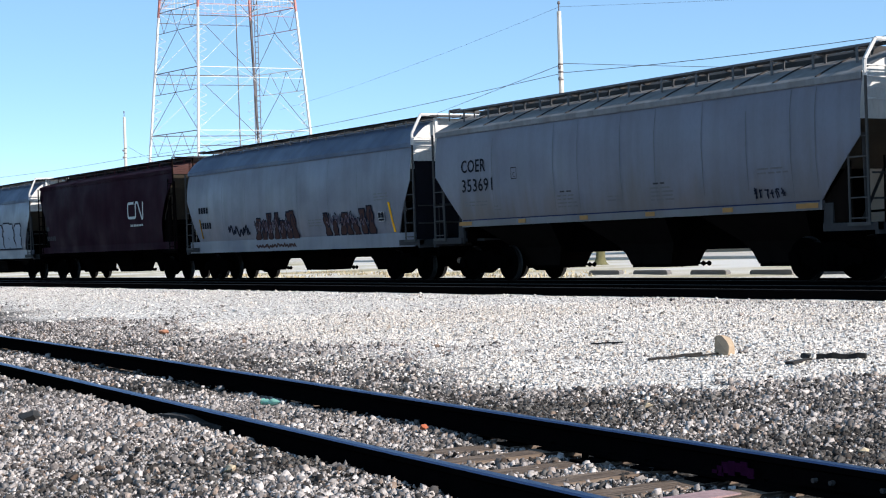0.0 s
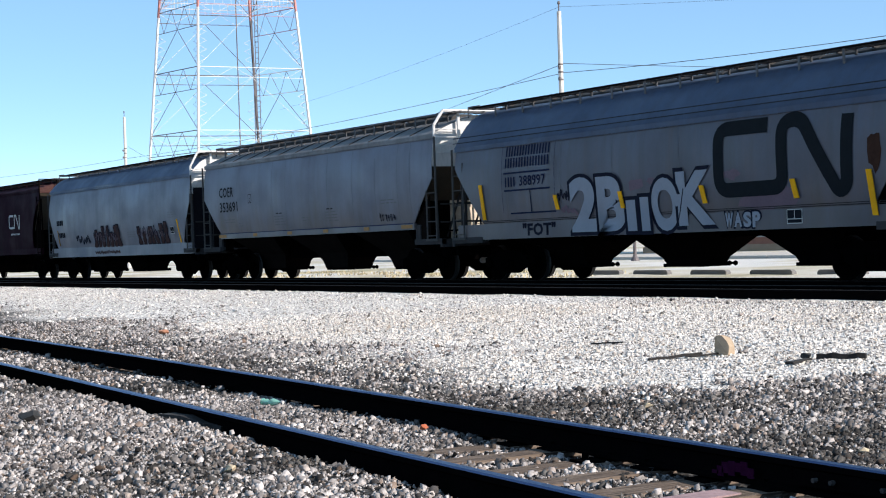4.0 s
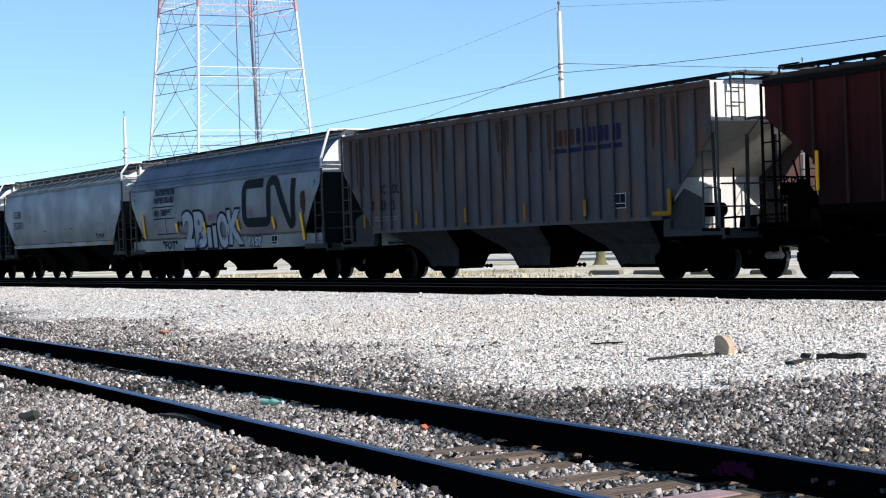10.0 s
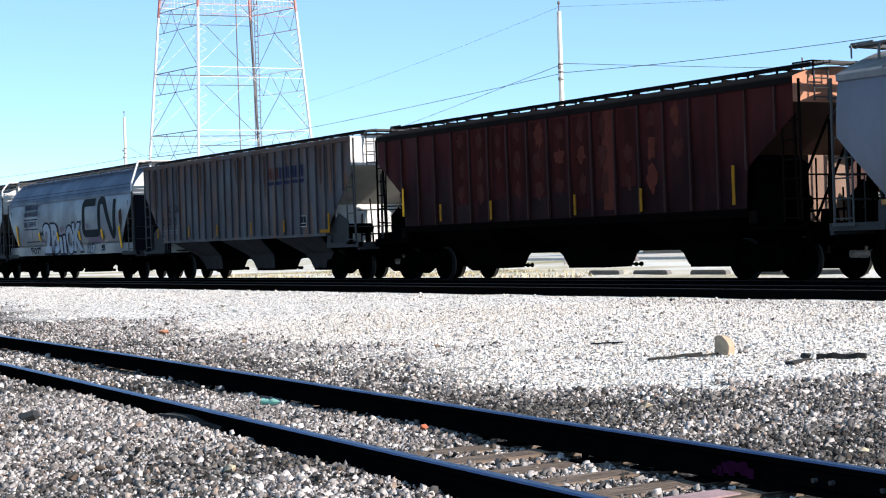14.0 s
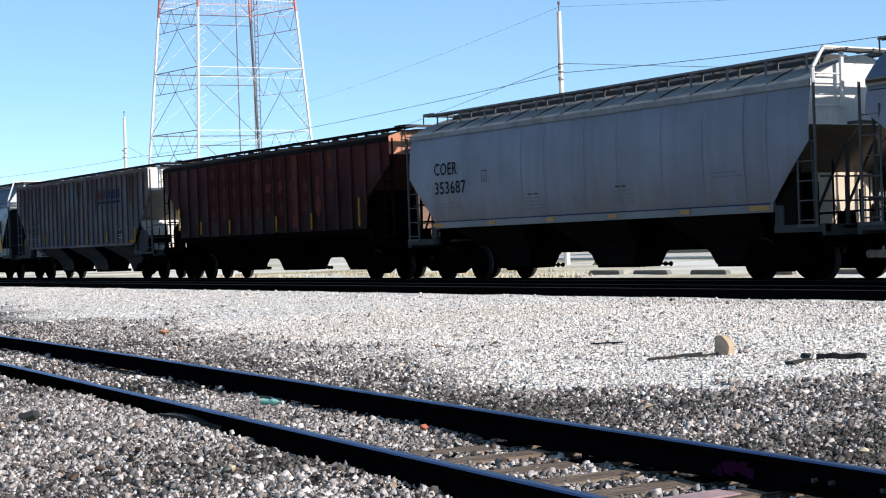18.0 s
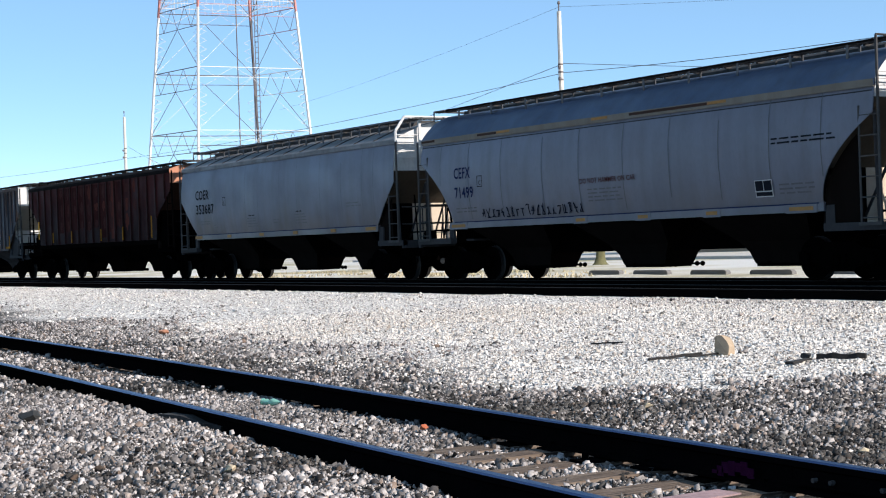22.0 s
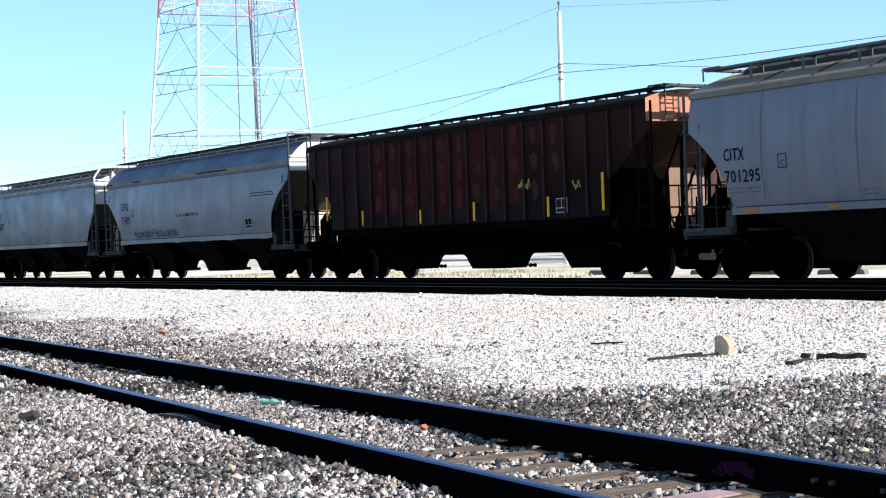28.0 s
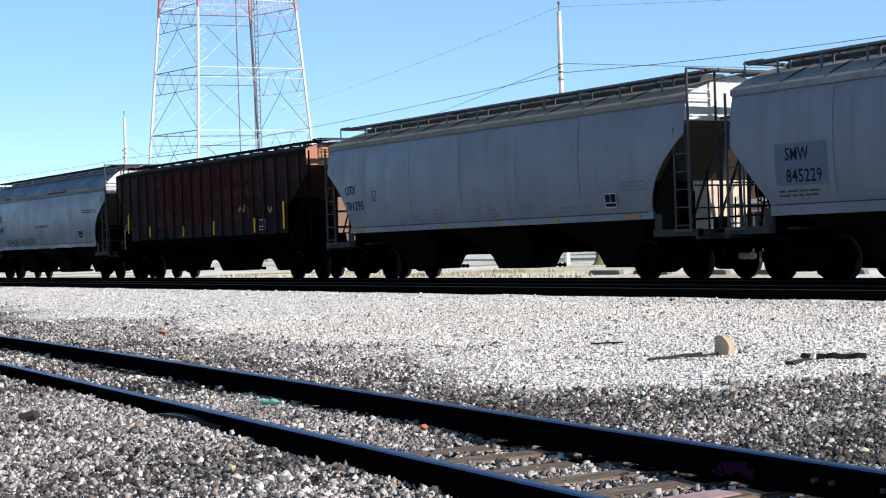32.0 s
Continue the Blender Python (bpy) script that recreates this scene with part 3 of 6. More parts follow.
def end_parts(h, car, frame_mat, trim, gusset, deck=1.14, closed=""):
    hl = h.length / 2
    for e in (-1, 1):
        out = e * (hl + 0.32)
        bm = bmesh.new()
        box(bm, min(e * (hl - h.inset - 0.3), out), max(e * (hl - h.inset - 0.3), out), -1.0, 1.0, deck - 0.06, deck)
        box(bm, min(out - e * 0.1, out), max(out - e * 0.1, out), -1.5, 1.5, deck - 0.2, deck + 0.03)
        for s in (-1, 1):
            box(bm, min(e * (hl - h.inset + 0.05), out), max(e * (hl - h.inset + 0.05), out), min(s * 1.36, s * 1.52), max(s * 1.36, s * 1.52), deck - 0.12, deck + 0.04)
        part("end_platform", bm, trim if trim == M_TRIM_GREY else M_BLACK, car)
        bm = bmesh.new()
        box(bm, min(e * (hl - h.inset - 1.0), e * (hl + 0.3)), max(e * (hl - h.inset - 1.0), e * (hl + 0.3)), -0.32, 0.32, 0.72, 1.06)
        box(bm, min(out - e * 0.14, out - e * 0.02), max(out - e * 0.14, out - e * 0.02), -1.42, 1.42, deck - 0.44, deck - 0.19)
        box(bm, min(out, out + e * 0.1), max(out, out + e * 0.1), -0.3, 0.3, 0.62, 1.02, 0.02)
        part("draft_sill", bm, M_BLACK, car)
        bm = bmesh.new()
        rod(bm, (out + e * 0.12, -1.45, deck - 0.3), (out + e * 0.16, -0.2, 0.96), 0.016, 5)
        rod(bm, (out + e * 0.12, -1.45, deck - 0.3), (out + e * 0.12, -1.5, deck - 0.62), 0.016, 5)
        part("uncoupling_lever", bm, M_BLACK, car)
        bm = bmesh.new()
        box(bm, min(out, e * (hl + 0.68)), max(out, e * (hl + 0.68)), -0.07, 0.07, 0.78, 0.95, 0.01)
        prism(bm, [(e * (hl + 0.55), 0.7), (e * (hl + 0.73), 0.72), (e * (hl + 0.74), 0.98), (e * (hl + 0.55), 1.0)], -0.16, 0.14)
        coupler = part("coupler", bm, M_TREAD, car)
        if e > 0:
            bm = bmesh.new()
            lathe(bm, [(0.06, -0.24), (0.085, -0.22), (0.085, -0.08), (0.07, -0.07), (0.07, 0.02), (0.085, 0.03), (0.085, 0.2), (0.06, 0.24)], (hl + 0.28, -0.02, 0.53), "X", 14)
            rod(bm, (hl + 0.1, -0.02, 0.58), (hl + 0.1, -0.02, 0.8), 0.03, 6)
            rod(bm, (hl + 0.46, -0.02, 0.58), (hl + 0.46, -0.02, 0.8), 0.03, 6)
            part("cushion_cylinder", bm, M_CYLINDER, coupler, "pale rust-stained cylinder")
        bm = bmesh.new()
        for k in range(5):
            rod(bm, (out + e * 0.08 * k, 0.35, 0.85 - 0.06 * math.sin(k * 0.8) * 2), (out + e * 0.08 * (k + 1), 0.35 - 0.04 * k, 0.85 - 0.06 * math.sin((k + 1) * 0.8) * 2), 0.03, 6)
        part("brake_hose", bm, M_BLACK, car)
        bm = bmesh.new()
        for yy, z0, z1, lean in ((-1.05, deck, deck + 0.9, 0.1), (-0.62, deck, deck + 1.35, -0.22), (0.18, deck, deck + 0.75, 0.25), (0.9, deck, deck + 1.2, -0.1)):
            rod(bm, (e * (hl - 0.3), yy, z0), (e * (hl - 0.3 - lean), yy + lean, z1), 0.022, 5)
        rod(bm, (e * (hl - 0.3), -1.05, deck + 0.25), (e * (hl - 0.3), 0.95, deck + 0.32), 0.025, 5)
        box(bm, min(e * (hl - 0.55), e * (hl - 0.3)), max(e * (hl - 0.55), e * (hl - 0.3)), -0.28, 0.05, deck, deck + 0.3, 0.02)
        part("brake_rigging", bm, M_BLACK, car)
        # bulkhead under the slope sheet, corner posts and diagonal braces
        bm = bmesh.new()
        # dark ends: a near-black plate outside the end wall stands for its shade
        dark = h.dark_end and e > 0
        xb = e * (hl + 0.016 if dark else hl - h.inset * 0.95)
        ya = -1.42 if dark else (-1.2 if h.ribs == 28 else 0.25 if h.ribs else -0.3)
        box(bm, xb - 0.012, xb + 0.012, ya, 1.42, deck - 0.1, 3.42 if dark else h.cut - h.drop + 0.01)
        part("bulkhead", bm, M_END_SHADE if dark else (M_WHITE if h.ribs == 28 else M_PLATE_TAN if h.ribs else M_PLATE), car)
        # nearer strip of the bulkhead coloured black, the shade put into its colour
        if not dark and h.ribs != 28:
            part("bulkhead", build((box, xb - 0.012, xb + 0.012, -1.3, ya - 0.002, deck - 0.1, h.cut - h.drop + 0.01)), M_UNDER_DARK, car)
        for yy in (-0.42, 0.42):
            part("end_post", build((rod, (e * (hl - 0.1), yy, deck), (e * (hl - 0.06), yy, h.cut + 0.02), 0.045, 6)), trim, car)
        for s in (-1, 1):
            part("corner_post", build((rod, (e * (hl - 0.08), s * 1.36, deck), (e * (hl - 0.08), s * 1.42, h.cut + 0.05), 0.035, 6)), trim, car)
        for yy in () if h.ribs == 28 else (-0.42, 0.42):
            part("diagonal_brace", build((rod, (xb + e * 0.03, yy, deck + 0.1), (e * (hl - 0.12), yy, h.cut - 0.05), 0.032, 6)), trim, car)
        bm = bmesh.new()
        for zz in (deck + 0.5, deck + 1.0):
            rod(bm, (e * (hl + 0.12), -1.4, zz), (e * (hl + 0.12), 1.4, zz), 0.02, 5)
        for yy in (-0.7, 0.0, 0.7):
            rod(bm, (e * (hl + 0.12), yy, deck), (e * (hl + 0.12), yy, deck + 1.0), 0.018, 5)
        part("handrail", bm, trim, car)
        g = [(hl - h.inset - 0.06, deck), (hl - 0.46, deck), (hl - 0.46, deck + 0.7), (hl - h.inset * 0.62, deck + 0.95), (hl - h.inset - 0.02, h.sill + 0.04)]
        shut = closed == "both" or (closed == "sunny" and e > 0)
        # shut: the plate is widened into a near-black sheet standing for the opening's shade
        if shut:
            g = [(hl - h.inset - 0.06, deck), (hl - 0.4, deck)] + [(h.end(z) + 0.01, z) for z in row_list(h.cut, h.sill + 0.01, 14) if h.end(z) < hl - 0.4]
        for s in (-1,) if shut else ((-1, 1) if e > 0 or h.ribs else ()):
            part("gusset_plate", build((prism, [(e * a, b) for a, b in g], s * 1.4 - 0.01, s * 1.4 + 0.01)), gusset, car)
        # ladders at the corners; the outer stile carries the roof hoop
        for s in (-1, 1):
            y = s * (h.half - 0.03)
            inner, outer = e * (hl - 0.36), e * (hl + 0.14)
            plainer = h.bow != 1.0
            top = h.eave + 0.06 if h.ribs or e < 0 else (h.top + 0.09 if plainer else h.eave + 0.02)
            # grey ladders, white hoop and rungs: one paint coloured as shaded and sunlit
            part("ladder", ladder_bm(inner, outer, y, deck, h.cut + 0.15, 0.4, top), M_LADDER if trim == M_TRIM_GREY else trim, car)
        # the sunny end carries a chamfered hoop with a rung ladder below it, the other a low rail
        zt = h.top + 0.09
        bm = bmesh.new()
        if e > 0 and plainer:
            rod(bm, (hl + 0.14, -0.72, deck + 1.1), (hl + 0.14, -0.72, zt), 0.03, 6)
            rod(bm, (hl + 0.14, -h.half + 0.03, zt), (hl + 0.14, h.half - 0.6, zt), 0.025, 6)
        elif e > 0 and not h.ribs:
            for s in (-1, 1):
                y = s * (h.half - 0.03)
                rod(bm, (hl + 0.14, y, h.eave + 0.02), (hl + 0.14, y, h.eave + 0.34), 0.042, 6)
                rod(bm, (hl + 0.14, y, h.eave + 0.34), (hl + 0.14, y * 0.8, zt), 0.042, 6)
            rod(bm, (hl + 0.14, -(h.half - 0.03) * 0.8, zt), (hl + 0.14, (h.half - 0.03) * 0.8, zt), 0.045, 6)
            box(bm, hl + 0.1, hl + 0.16, -0.76, -0.68, max(h.cut + 0.4, h.eave - 0.45), zt)
        else:
            for s in (-1, 1):
                rod(bm, (e * (hl + 0.08), s * 1.0, h.top - 0.2), (e * (hl + 0.08), s * 1.0, zt), 0.02, 5)
                rod(bm, (e * (hl + 0.08), s * 1.0, zt), (e * (hl - 0.5), s * 1.0, zt), 0.02, 5)
            rod(bm, (e * (hl + 0.08), -1.0, zt), (e * (hl + 0.08), 1.0, zt), 0.02, 5)
        part("roof_hoop", bm, trim if h.ribs or (plainer and e > 0) else frame_mat if e > 0 else M_EDGE, car)
        bm = bmesh.new()
        lo, hi = (h.cut + 0.3, h.eave + 0.3) if h.ribs else (max(h.cut + 0.3, h.eave - 0.5), h.eave + 0.25)
        ya, yb = (-1.02, -0.62) if h.ribs or e < 0 else (-(h.half - 0.03), -0.7)
        for yy in (ya, yb):
            rod(bm, (e * (hl + 0.12), yy, lo), (e * (hl + 0.12), yy, hi), 0.02, 5)
        for k in range(4):
            zz = lo + 0.08 + (hi - lo - 0.1) * k / 3
            rod(bm, (e * (hl + 0.12), ya, zz), (e * (hl + 0.12), yb, zz), 0.016, 5)
        part("end_ladder", bm, M_LADDER if h.ribs or e < 0 else frame_mat, car)
        bm = bmesh.new()
        x0, x1 = sorted((e * (hl + 0.06), e * (hl + 0.5)))
        for k in range(9):
            xk = x0 + (x1 - x0) * k / 8
            box(bm, xk - 0.011, xk + 0.011, -0.5, 0.5, h.cut + 0.34, h.cut + 0.365)
        for k in range(13):
            yk = -0.48 + 0.08 * k
            box(bm, x0, x1, yk - 0.008, yk + 0.008, h.cut + 0.338, h.cut + 0.362)
        for yk in (-0.515, 0.515):
            box(bm, x0, x1, yk - 0.015, yk + 0.015, h.cut + 0.32, h.cut + 0.38)
            rod(bm, (e * (hl + 0.46), yk, h.cut + 0.33), (e * (hl + 0.02), yk, h.cut - 0.05), 0.018, 5)
        part("end_step", bm, M_GRATE, car)
    # hand brake on one end
    bm = bmesh.new()
    x = hl + 0.2
    n = 14
    for i in range(n):
        a, b = 2 * math.pi * i / n, 2 * math.pi * (i + 1) / n
        rod(bm, (x, 0.62 + 0.27 * math.cos(a), 2.0 + 0.27 * math.sin(a)), (x, 0.62 + 0.27 * math.cos(b), 2.0 + 0.27 * math.sin(b)), 0.018, 5)
    for i in range(3):
        a = math.pi * i / 3
        rod(bm, (x, 0.62 - 0.27 * math.cos(a), 2.0 - 0.27 * math.sin(a)), (x, 0.62 + 0.27 * math.cos(a), 2.0 + 0.27 * math.sin(a)), 0.014, 5)
    box(bm, x - 0.16, x - 0.02, 0.5, 0.74, 1.86, 2.14)
    rod(bm, (x - 0.1, 0.62, 1.86), (x - 0.1, 0.62, 1.1), 0.012, 5)
    part("hand_brake", bm, M_BLACK, car)
    # brake reservoir and its stands on the end platform
    if not h.ribs:
        return
    bm = bmesh.new()
    lathe(bm, [(0.09, -0.5), (0.16, -0.44), (0.16, 0.44), (0.09, 0.5)], (hl - h.inset * 0.62, -0.7, deck + 0.46), "Y", 14)
    box(bm, hl - h.inset * 0.62 - 0.1, hl - h.inset * 0.62 + 0.1, -1.1, -0.98, deck, deck + 0.34)
    box(bm, hl - h.inset * 0.62 - 0.1, hl - h.inset * 0.62 + 0.1, -0.42, -0.32, deck, deck + 0.34)
    part("air_reservoir", bm, M_BLACK, car)


def roof_parts(h, car, roof_mat, step=1.25, lift=0.1, hatch_w=0.42, board=0.78):
    hl = h.length / 2
    prof = h.roof_rows()

    def roof_z(y):
        for (y0, z0), (y1, z1) in zip(prof[:-1], prof[1:]):
            if y1 <= y <= y0:
                return z0 + (z1 - z0) * (y0 - y) / (y0 - y1)
        return h.top

    zt = h.top + lift
    grate = bmesh.new()
    for k in range(6):
        yy = -0.17 + 0.34 * k / 5
        box(grate, -hl + 0.05, hl - 0.05, yy - 0.012, yy + 0.012, -0.02, 0.025)
    n = int(h.length / 0.1)
    for i in range(n + 1):
        xx = -hl + 0.06 + (h.length - 0.12) * i / n
        box(grate, xx - 0.012, xx + 0.012, -0.17, 0.17, -0.012, 0.018)
    grate = mesh_of("running_board", grate, M_GRATE)
    angle = mesh_of("edge_angle", build((box, -hl + 0.03, hl - 0.03, -0.19, -0.17, -0.025, 0.016), (box, -hl + 0.03, hl - 0.03, 0.17, 0.19, -0.025, 0.016)), M_ROOF_DARK if h.ribs or roof_mat in (M_ROOF_BLUE, M_MAROON) else M_EDGE)
    zr = roof_z(board + 0.1)
    br = bmesh.new()
    box(br, -0.03, 0.03, -0.185, -0.165, zr - zt - 0.04, 0.0)
    box(br, -0.03, 0.03, 0.165, 0.185, min(-0.02, roof_z(board - 0.18) - zt), 0.0)
    box(br, -0.03, 0.03, -0.185, 0.185, -0.05, -0.025)
    br = mesh_of("bracket", br, roof_mat if h.ribs or roof_mat == M_MAROON else M_EDGE)
    for s in (-1, 1):
        rb = part("running_board", grate, None, car, "galvanised steel roof walkway", at=pose(0, s * board, zt, 0, 0, 0 if s < 0 else 180))
        part("edge_angle", angle, None, rb)
        m = int(h.length / step)
        for i in range(m):
            part("bracket", br, None, rb, at=((i - (m - 1) / 2) * step, 0, 0))
    if not h.ribs and roof_mat != M_ROOF_BLUE and roof_mat != M_MAROON:
        # battens over the roof sheets' joints
        bat = bmesh.new()
        line = prof + [(-y, z) for y, z in prof[::-1][1:]]
        rows = [[bat.verts.new((dx, y * 1.004, z + dz)) for y, z in line] for dx, dz in ((-0.03, 0.0), (-0.025, 0.022), (0.025, 0.022), (0.03, 0.0))]
        for p, q in zip(rows[:-1], rows[1:]):
            for i in range(len(line) - 1):
                bat.faces.new((p[i], p[i + 1], q[i + 1], q[i]))
        bat = mesh_of("roof_batten", bat, M_TRIM_GREY)
        m = int(h.length / step)
        for i in range(m - 1):
            part("roof_batten", bat, None, car, at=((i - (m - 2) / 2) * step, 0, 0))
    for e in (-1, 1):
        bm = bmesh.new()
        for k in range(5):
            xk = e * (hl - 0.02 + (0.09 if e > 0 else 0.045) * k)
            box(bm, xk - 0.014, xk + 0.014, -board - 0.18, board + 0.18, zt - 0.02, zt + 0.02)
        for s in (-1, 0, 1):
            box(bm, min(e * (hl - 0.1), e * (hl + (0.38 if e > 0 else 0.2))), max(e * (hl - 0.1), e * (hl + (0.38 if e > 0 else 0.2))), s * board - 0.02, s * board + 0.02, zt - 0.03, zt + 0.03)
        part("cross_walk", bm, M_GRATE, car)
    cov = bmesh.new()
    ln = (h.length - 1.2) / 5 - 0.06
    w = hatch_w
    outline = [(-w - 0.1, -0.2), (-w, 0.0), (-w * 0.6, 0.075), (w * 0.6, 0.075), (w, 0.0), (w + 0.1, -0.2)]
    a = [cov.verts.new((-ln / 2, y, z)) for y, z in outline]
    b = [cov.verts.new((ln / 2, y, z)) for y, z in outline]
    for i in range(len(outline)):
        j = (i + 1) % len(outline)
        cov.faces.new((a[i], a[j], b[j], b[i]))
    cov.faces.new(a)
    cov.faces.new(b[::-1])
    for k in range(3):
        xx = -ln / 3 + k * ln / 3
        box(cov, xx - 0.03, xx + 0.03, -w - 0.06, w + 0.06, 0.02, 0.1)
    cov = mesh_of("hatch_cover", cov, M_ROOF_DARK if h.ribs or roof_mat == M_MAROON else M_HATCH_SHADE)
    for i in range(5):
        part("hatch_cover", cov, None, car, at=((i - 2) * (ln + 0.06), 0, h.top + lift - (0.1 if h.ribs else 0.05)))


def on_side(bm, h, gap):
    """Bends a flat drawing, made in x and z, onto the near side of the hull."""
    for v in bm.verts:
        v.co.y = -(h.y(max(h.sill, min(h.eave, v.co.z))) + gap) if v.co.z <= h.eave else -(h.y(h.eave) + gap)


def bar(bm, x0, x1, z0, z1, n=1, m=1):
    """A flat patch in x and z, cut n times along and m times up."""
    g = [[bm.verts.new((x0 + (x1 - x0) * i / n, 0, z0 + (z1 - z0) * j / m)) for i in range(n + 1)] for j in range(m + 1)]
    for j in range(m):
        for i in range(n):
            bm.faces.new((g[j][i], g[j][i + 1], g[j + 1][i + 1], g[j + 1][i]))


def band(bm, pts, width):
    """A flat stroke of one width along points of (x, z)."""
    p = [Vector((a, 0, b)) for a, b in pts]
    rails = []
    for i, q in enumerate(p):
        t = (p[min(i + 1, len(p) - 1)] - p[max(0, i - 1)]).normalized()
        n = Vector((-t.z, 0, t.x))
        rails.append((bm.verts.new(q + n * width / 2), bm.verts.new(q - n * width / 2)))
    for a, b in zip(rails[:-1], rails[1:]):
        bm.faces.new((a[0], a[1], b[1], b[0]))


def decal(name, bm, h, car, material, label="", gap=0.012, bend=True):
    if bend:
        on_side(bm, h, gap)
    return part(name, bm, material, car, label)


def text_bm(words, x, z, height, stretch=1.0, fat=0.0, spacing=1.06, slant=0.0, smooth=2):
    """Words in the built-in font as a flat mesh; x is the left end, z the foot of the line."""
    c = bpy.data.curves.new("words", "FONT")
    c.body, c.size, c.resolution_u, c.offset, c.space_character, c.shear = words, 1.0, smooth, fat, spacing, slant
    ob = bpy.data.objects.new("words", c)
    me = bpy.data.meshes.new_from_object(ob)
    bm = bmesh.new()
    bm.from_mesh(me)
    bpy.data.objects.remove(ob)
    bpy.data.curves.remove(c)
    bpy.data.meshes.remove(me)
    bmesh.ops.remove_doubles(bm, verts=bm.verts, dist=0.0002)
    k = height / 0.69
    for v in bm.verts:
        v.co = Vector((x + v.co.x * k * stretch, 0, z + v.co.y * k))
    return bm


def small_print(bm, x, z, lines, width, step=0.09, thick=0.035, seed=1):
    """Lines of lettering too small to read, as bars."""
    rng = random.Random(seed)
    for i in range(lines):
        a = x
        while a < x + width - 0.1:
            w = min(rng.uniform(0.12, 0.4), x + width - a)
            bar(bm, a, a + w, z - i * step, z - i * step + thick)
            a += w + 0.06
    return bm


def body_car(h, centre, side, roof, end, trim, under, label, bays=3, sill_mat=None, sill_low=None, lift=0.1, step=1.25, deck=1.14, tc=None, board=0.78, full=False, closed="", peaked=False):
    car = thing("grain_hopper_car", label, "freight car", pose(centre, TRAIN_Y, TRAIN_Z), "cars of the grain train")
    hull_parts(h, car, side, roof, end, under)
    lo = sill_low if sill_low else h.sill - 0.18
    inner = h.length / 2 - (0.0 if full else h.inset - 0.02)
    for s in (-1, 1):
        y = h.y(h.sill)
        part("side_sill", build((box, -inner, inner, min(s * (y - 0.1), s * (y + 0.02)), max(s * (y - 0.1), s * (y + 0.02)), lo, h.sill + 0.01)), sill_mat or side, car)
        for e in () if full else (-1, 1):
            part("sill_bracket", build((box, min(e * inner, e * (inner + 0.25)), max(e * inner, e * (inner + 0.25)), min(s * (y - 0.1), s * (y - 0.02)), max(s * (y - 0.1), s * (y - 0.02)), deck - 0.12, h.sill - 0.05, 0.01)), trim, car)
    part("centre_sill", build((box, -h.length / 2 + h.inset, h.length / 2 - h.inset, -0.35, 0.35, 0.97 if peaked else 0.7, lo + 0.02)), M_BLACK, car)
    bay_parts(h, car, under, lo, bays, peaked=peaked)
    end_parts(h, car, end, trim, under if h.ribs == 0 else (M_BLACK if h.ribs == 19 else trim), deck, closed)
    roof_parts(h, car, roof, step, lift, board=board)
    tc = tc or h.length / 2 - 1.45
    truck(car, -tc)
    truck(car, tc)
    return car


CARS = []
# side greys sit far below the ends' white, deepening the sides' shade by colour
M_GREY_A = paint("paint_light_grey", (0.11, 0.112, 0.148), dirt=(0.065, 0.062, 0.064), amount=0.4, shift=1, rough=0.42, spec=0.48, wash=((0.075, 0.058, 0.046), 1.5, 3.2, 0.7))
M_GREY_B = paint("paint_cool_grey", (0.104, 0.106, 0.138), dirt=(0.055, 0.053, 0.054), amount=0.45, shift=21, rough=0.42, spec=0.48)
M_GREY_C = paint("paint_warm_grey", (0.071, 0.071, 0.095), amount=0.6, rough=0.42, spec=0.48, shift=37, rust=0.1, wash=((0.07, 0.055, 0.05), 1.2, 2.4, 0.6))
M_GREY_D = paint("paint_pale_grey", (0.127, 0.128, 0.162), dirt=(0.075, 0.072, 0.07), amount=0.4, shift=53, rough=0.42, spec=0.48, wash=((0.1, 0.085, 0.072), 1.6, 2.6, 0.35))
M_RIB_GREY = paint("paint_old_grey", (0.07, 0.068, 0.078), dirt=(0.03, 0.025, 0.026), amount=0.7, rust=0.9, shift=12, rough=0.55, spec=0.1, wash=((0.07, 0.032, 0.02), 4.4, 2.7, 0.85))
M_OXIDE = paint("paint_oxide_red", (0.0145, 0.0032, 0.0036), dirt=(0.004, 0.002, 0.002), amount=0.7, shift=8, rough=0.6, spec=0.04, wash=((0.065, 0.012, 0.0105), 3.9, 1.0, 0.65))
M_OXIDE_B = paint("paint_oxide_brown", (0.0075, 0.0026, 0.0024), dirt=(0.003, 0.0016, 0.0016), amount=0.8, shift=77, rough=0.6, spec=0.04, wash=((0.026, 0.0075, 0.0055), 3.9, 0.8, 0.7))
M_END_SHADE = plain("end_shade", (0.007, 0.0075, 0.012), 0.8, 0, 0.4, 3, 0.1)
M_RUST = paint("rust_streak", (0.055, 0.031, 0.024), dirt=(0.04, 0.032, 0.03), amount=0.8, rough=0.85, shift=44, spec=0.03)
M_SEAM = plain("weld_grime", (0.085, 0.085, 0.095), 0.45, 0, 0.4, 5, 0.42)
# paler than the oxide panels, for the extra light the ribs catch
M_RIB_RED_LIT = paint("rib_oxide_lit", (0.042, 0.019, 0.017), dirt=(0.012, 0.007, 0.007), amount=0.6, shift=70, rough=0.6, spec=0.05)
# a touch darker than the panels, for the ribs' shadow lines
M_RIB_OLD = paint("rib_old_grey", (0.06, 0.058, 0.066), dirt=(0.03, 0.025, 0.026), amount=0.7, rust=0.5, shift=64, rough=0.6, spec=0.1)
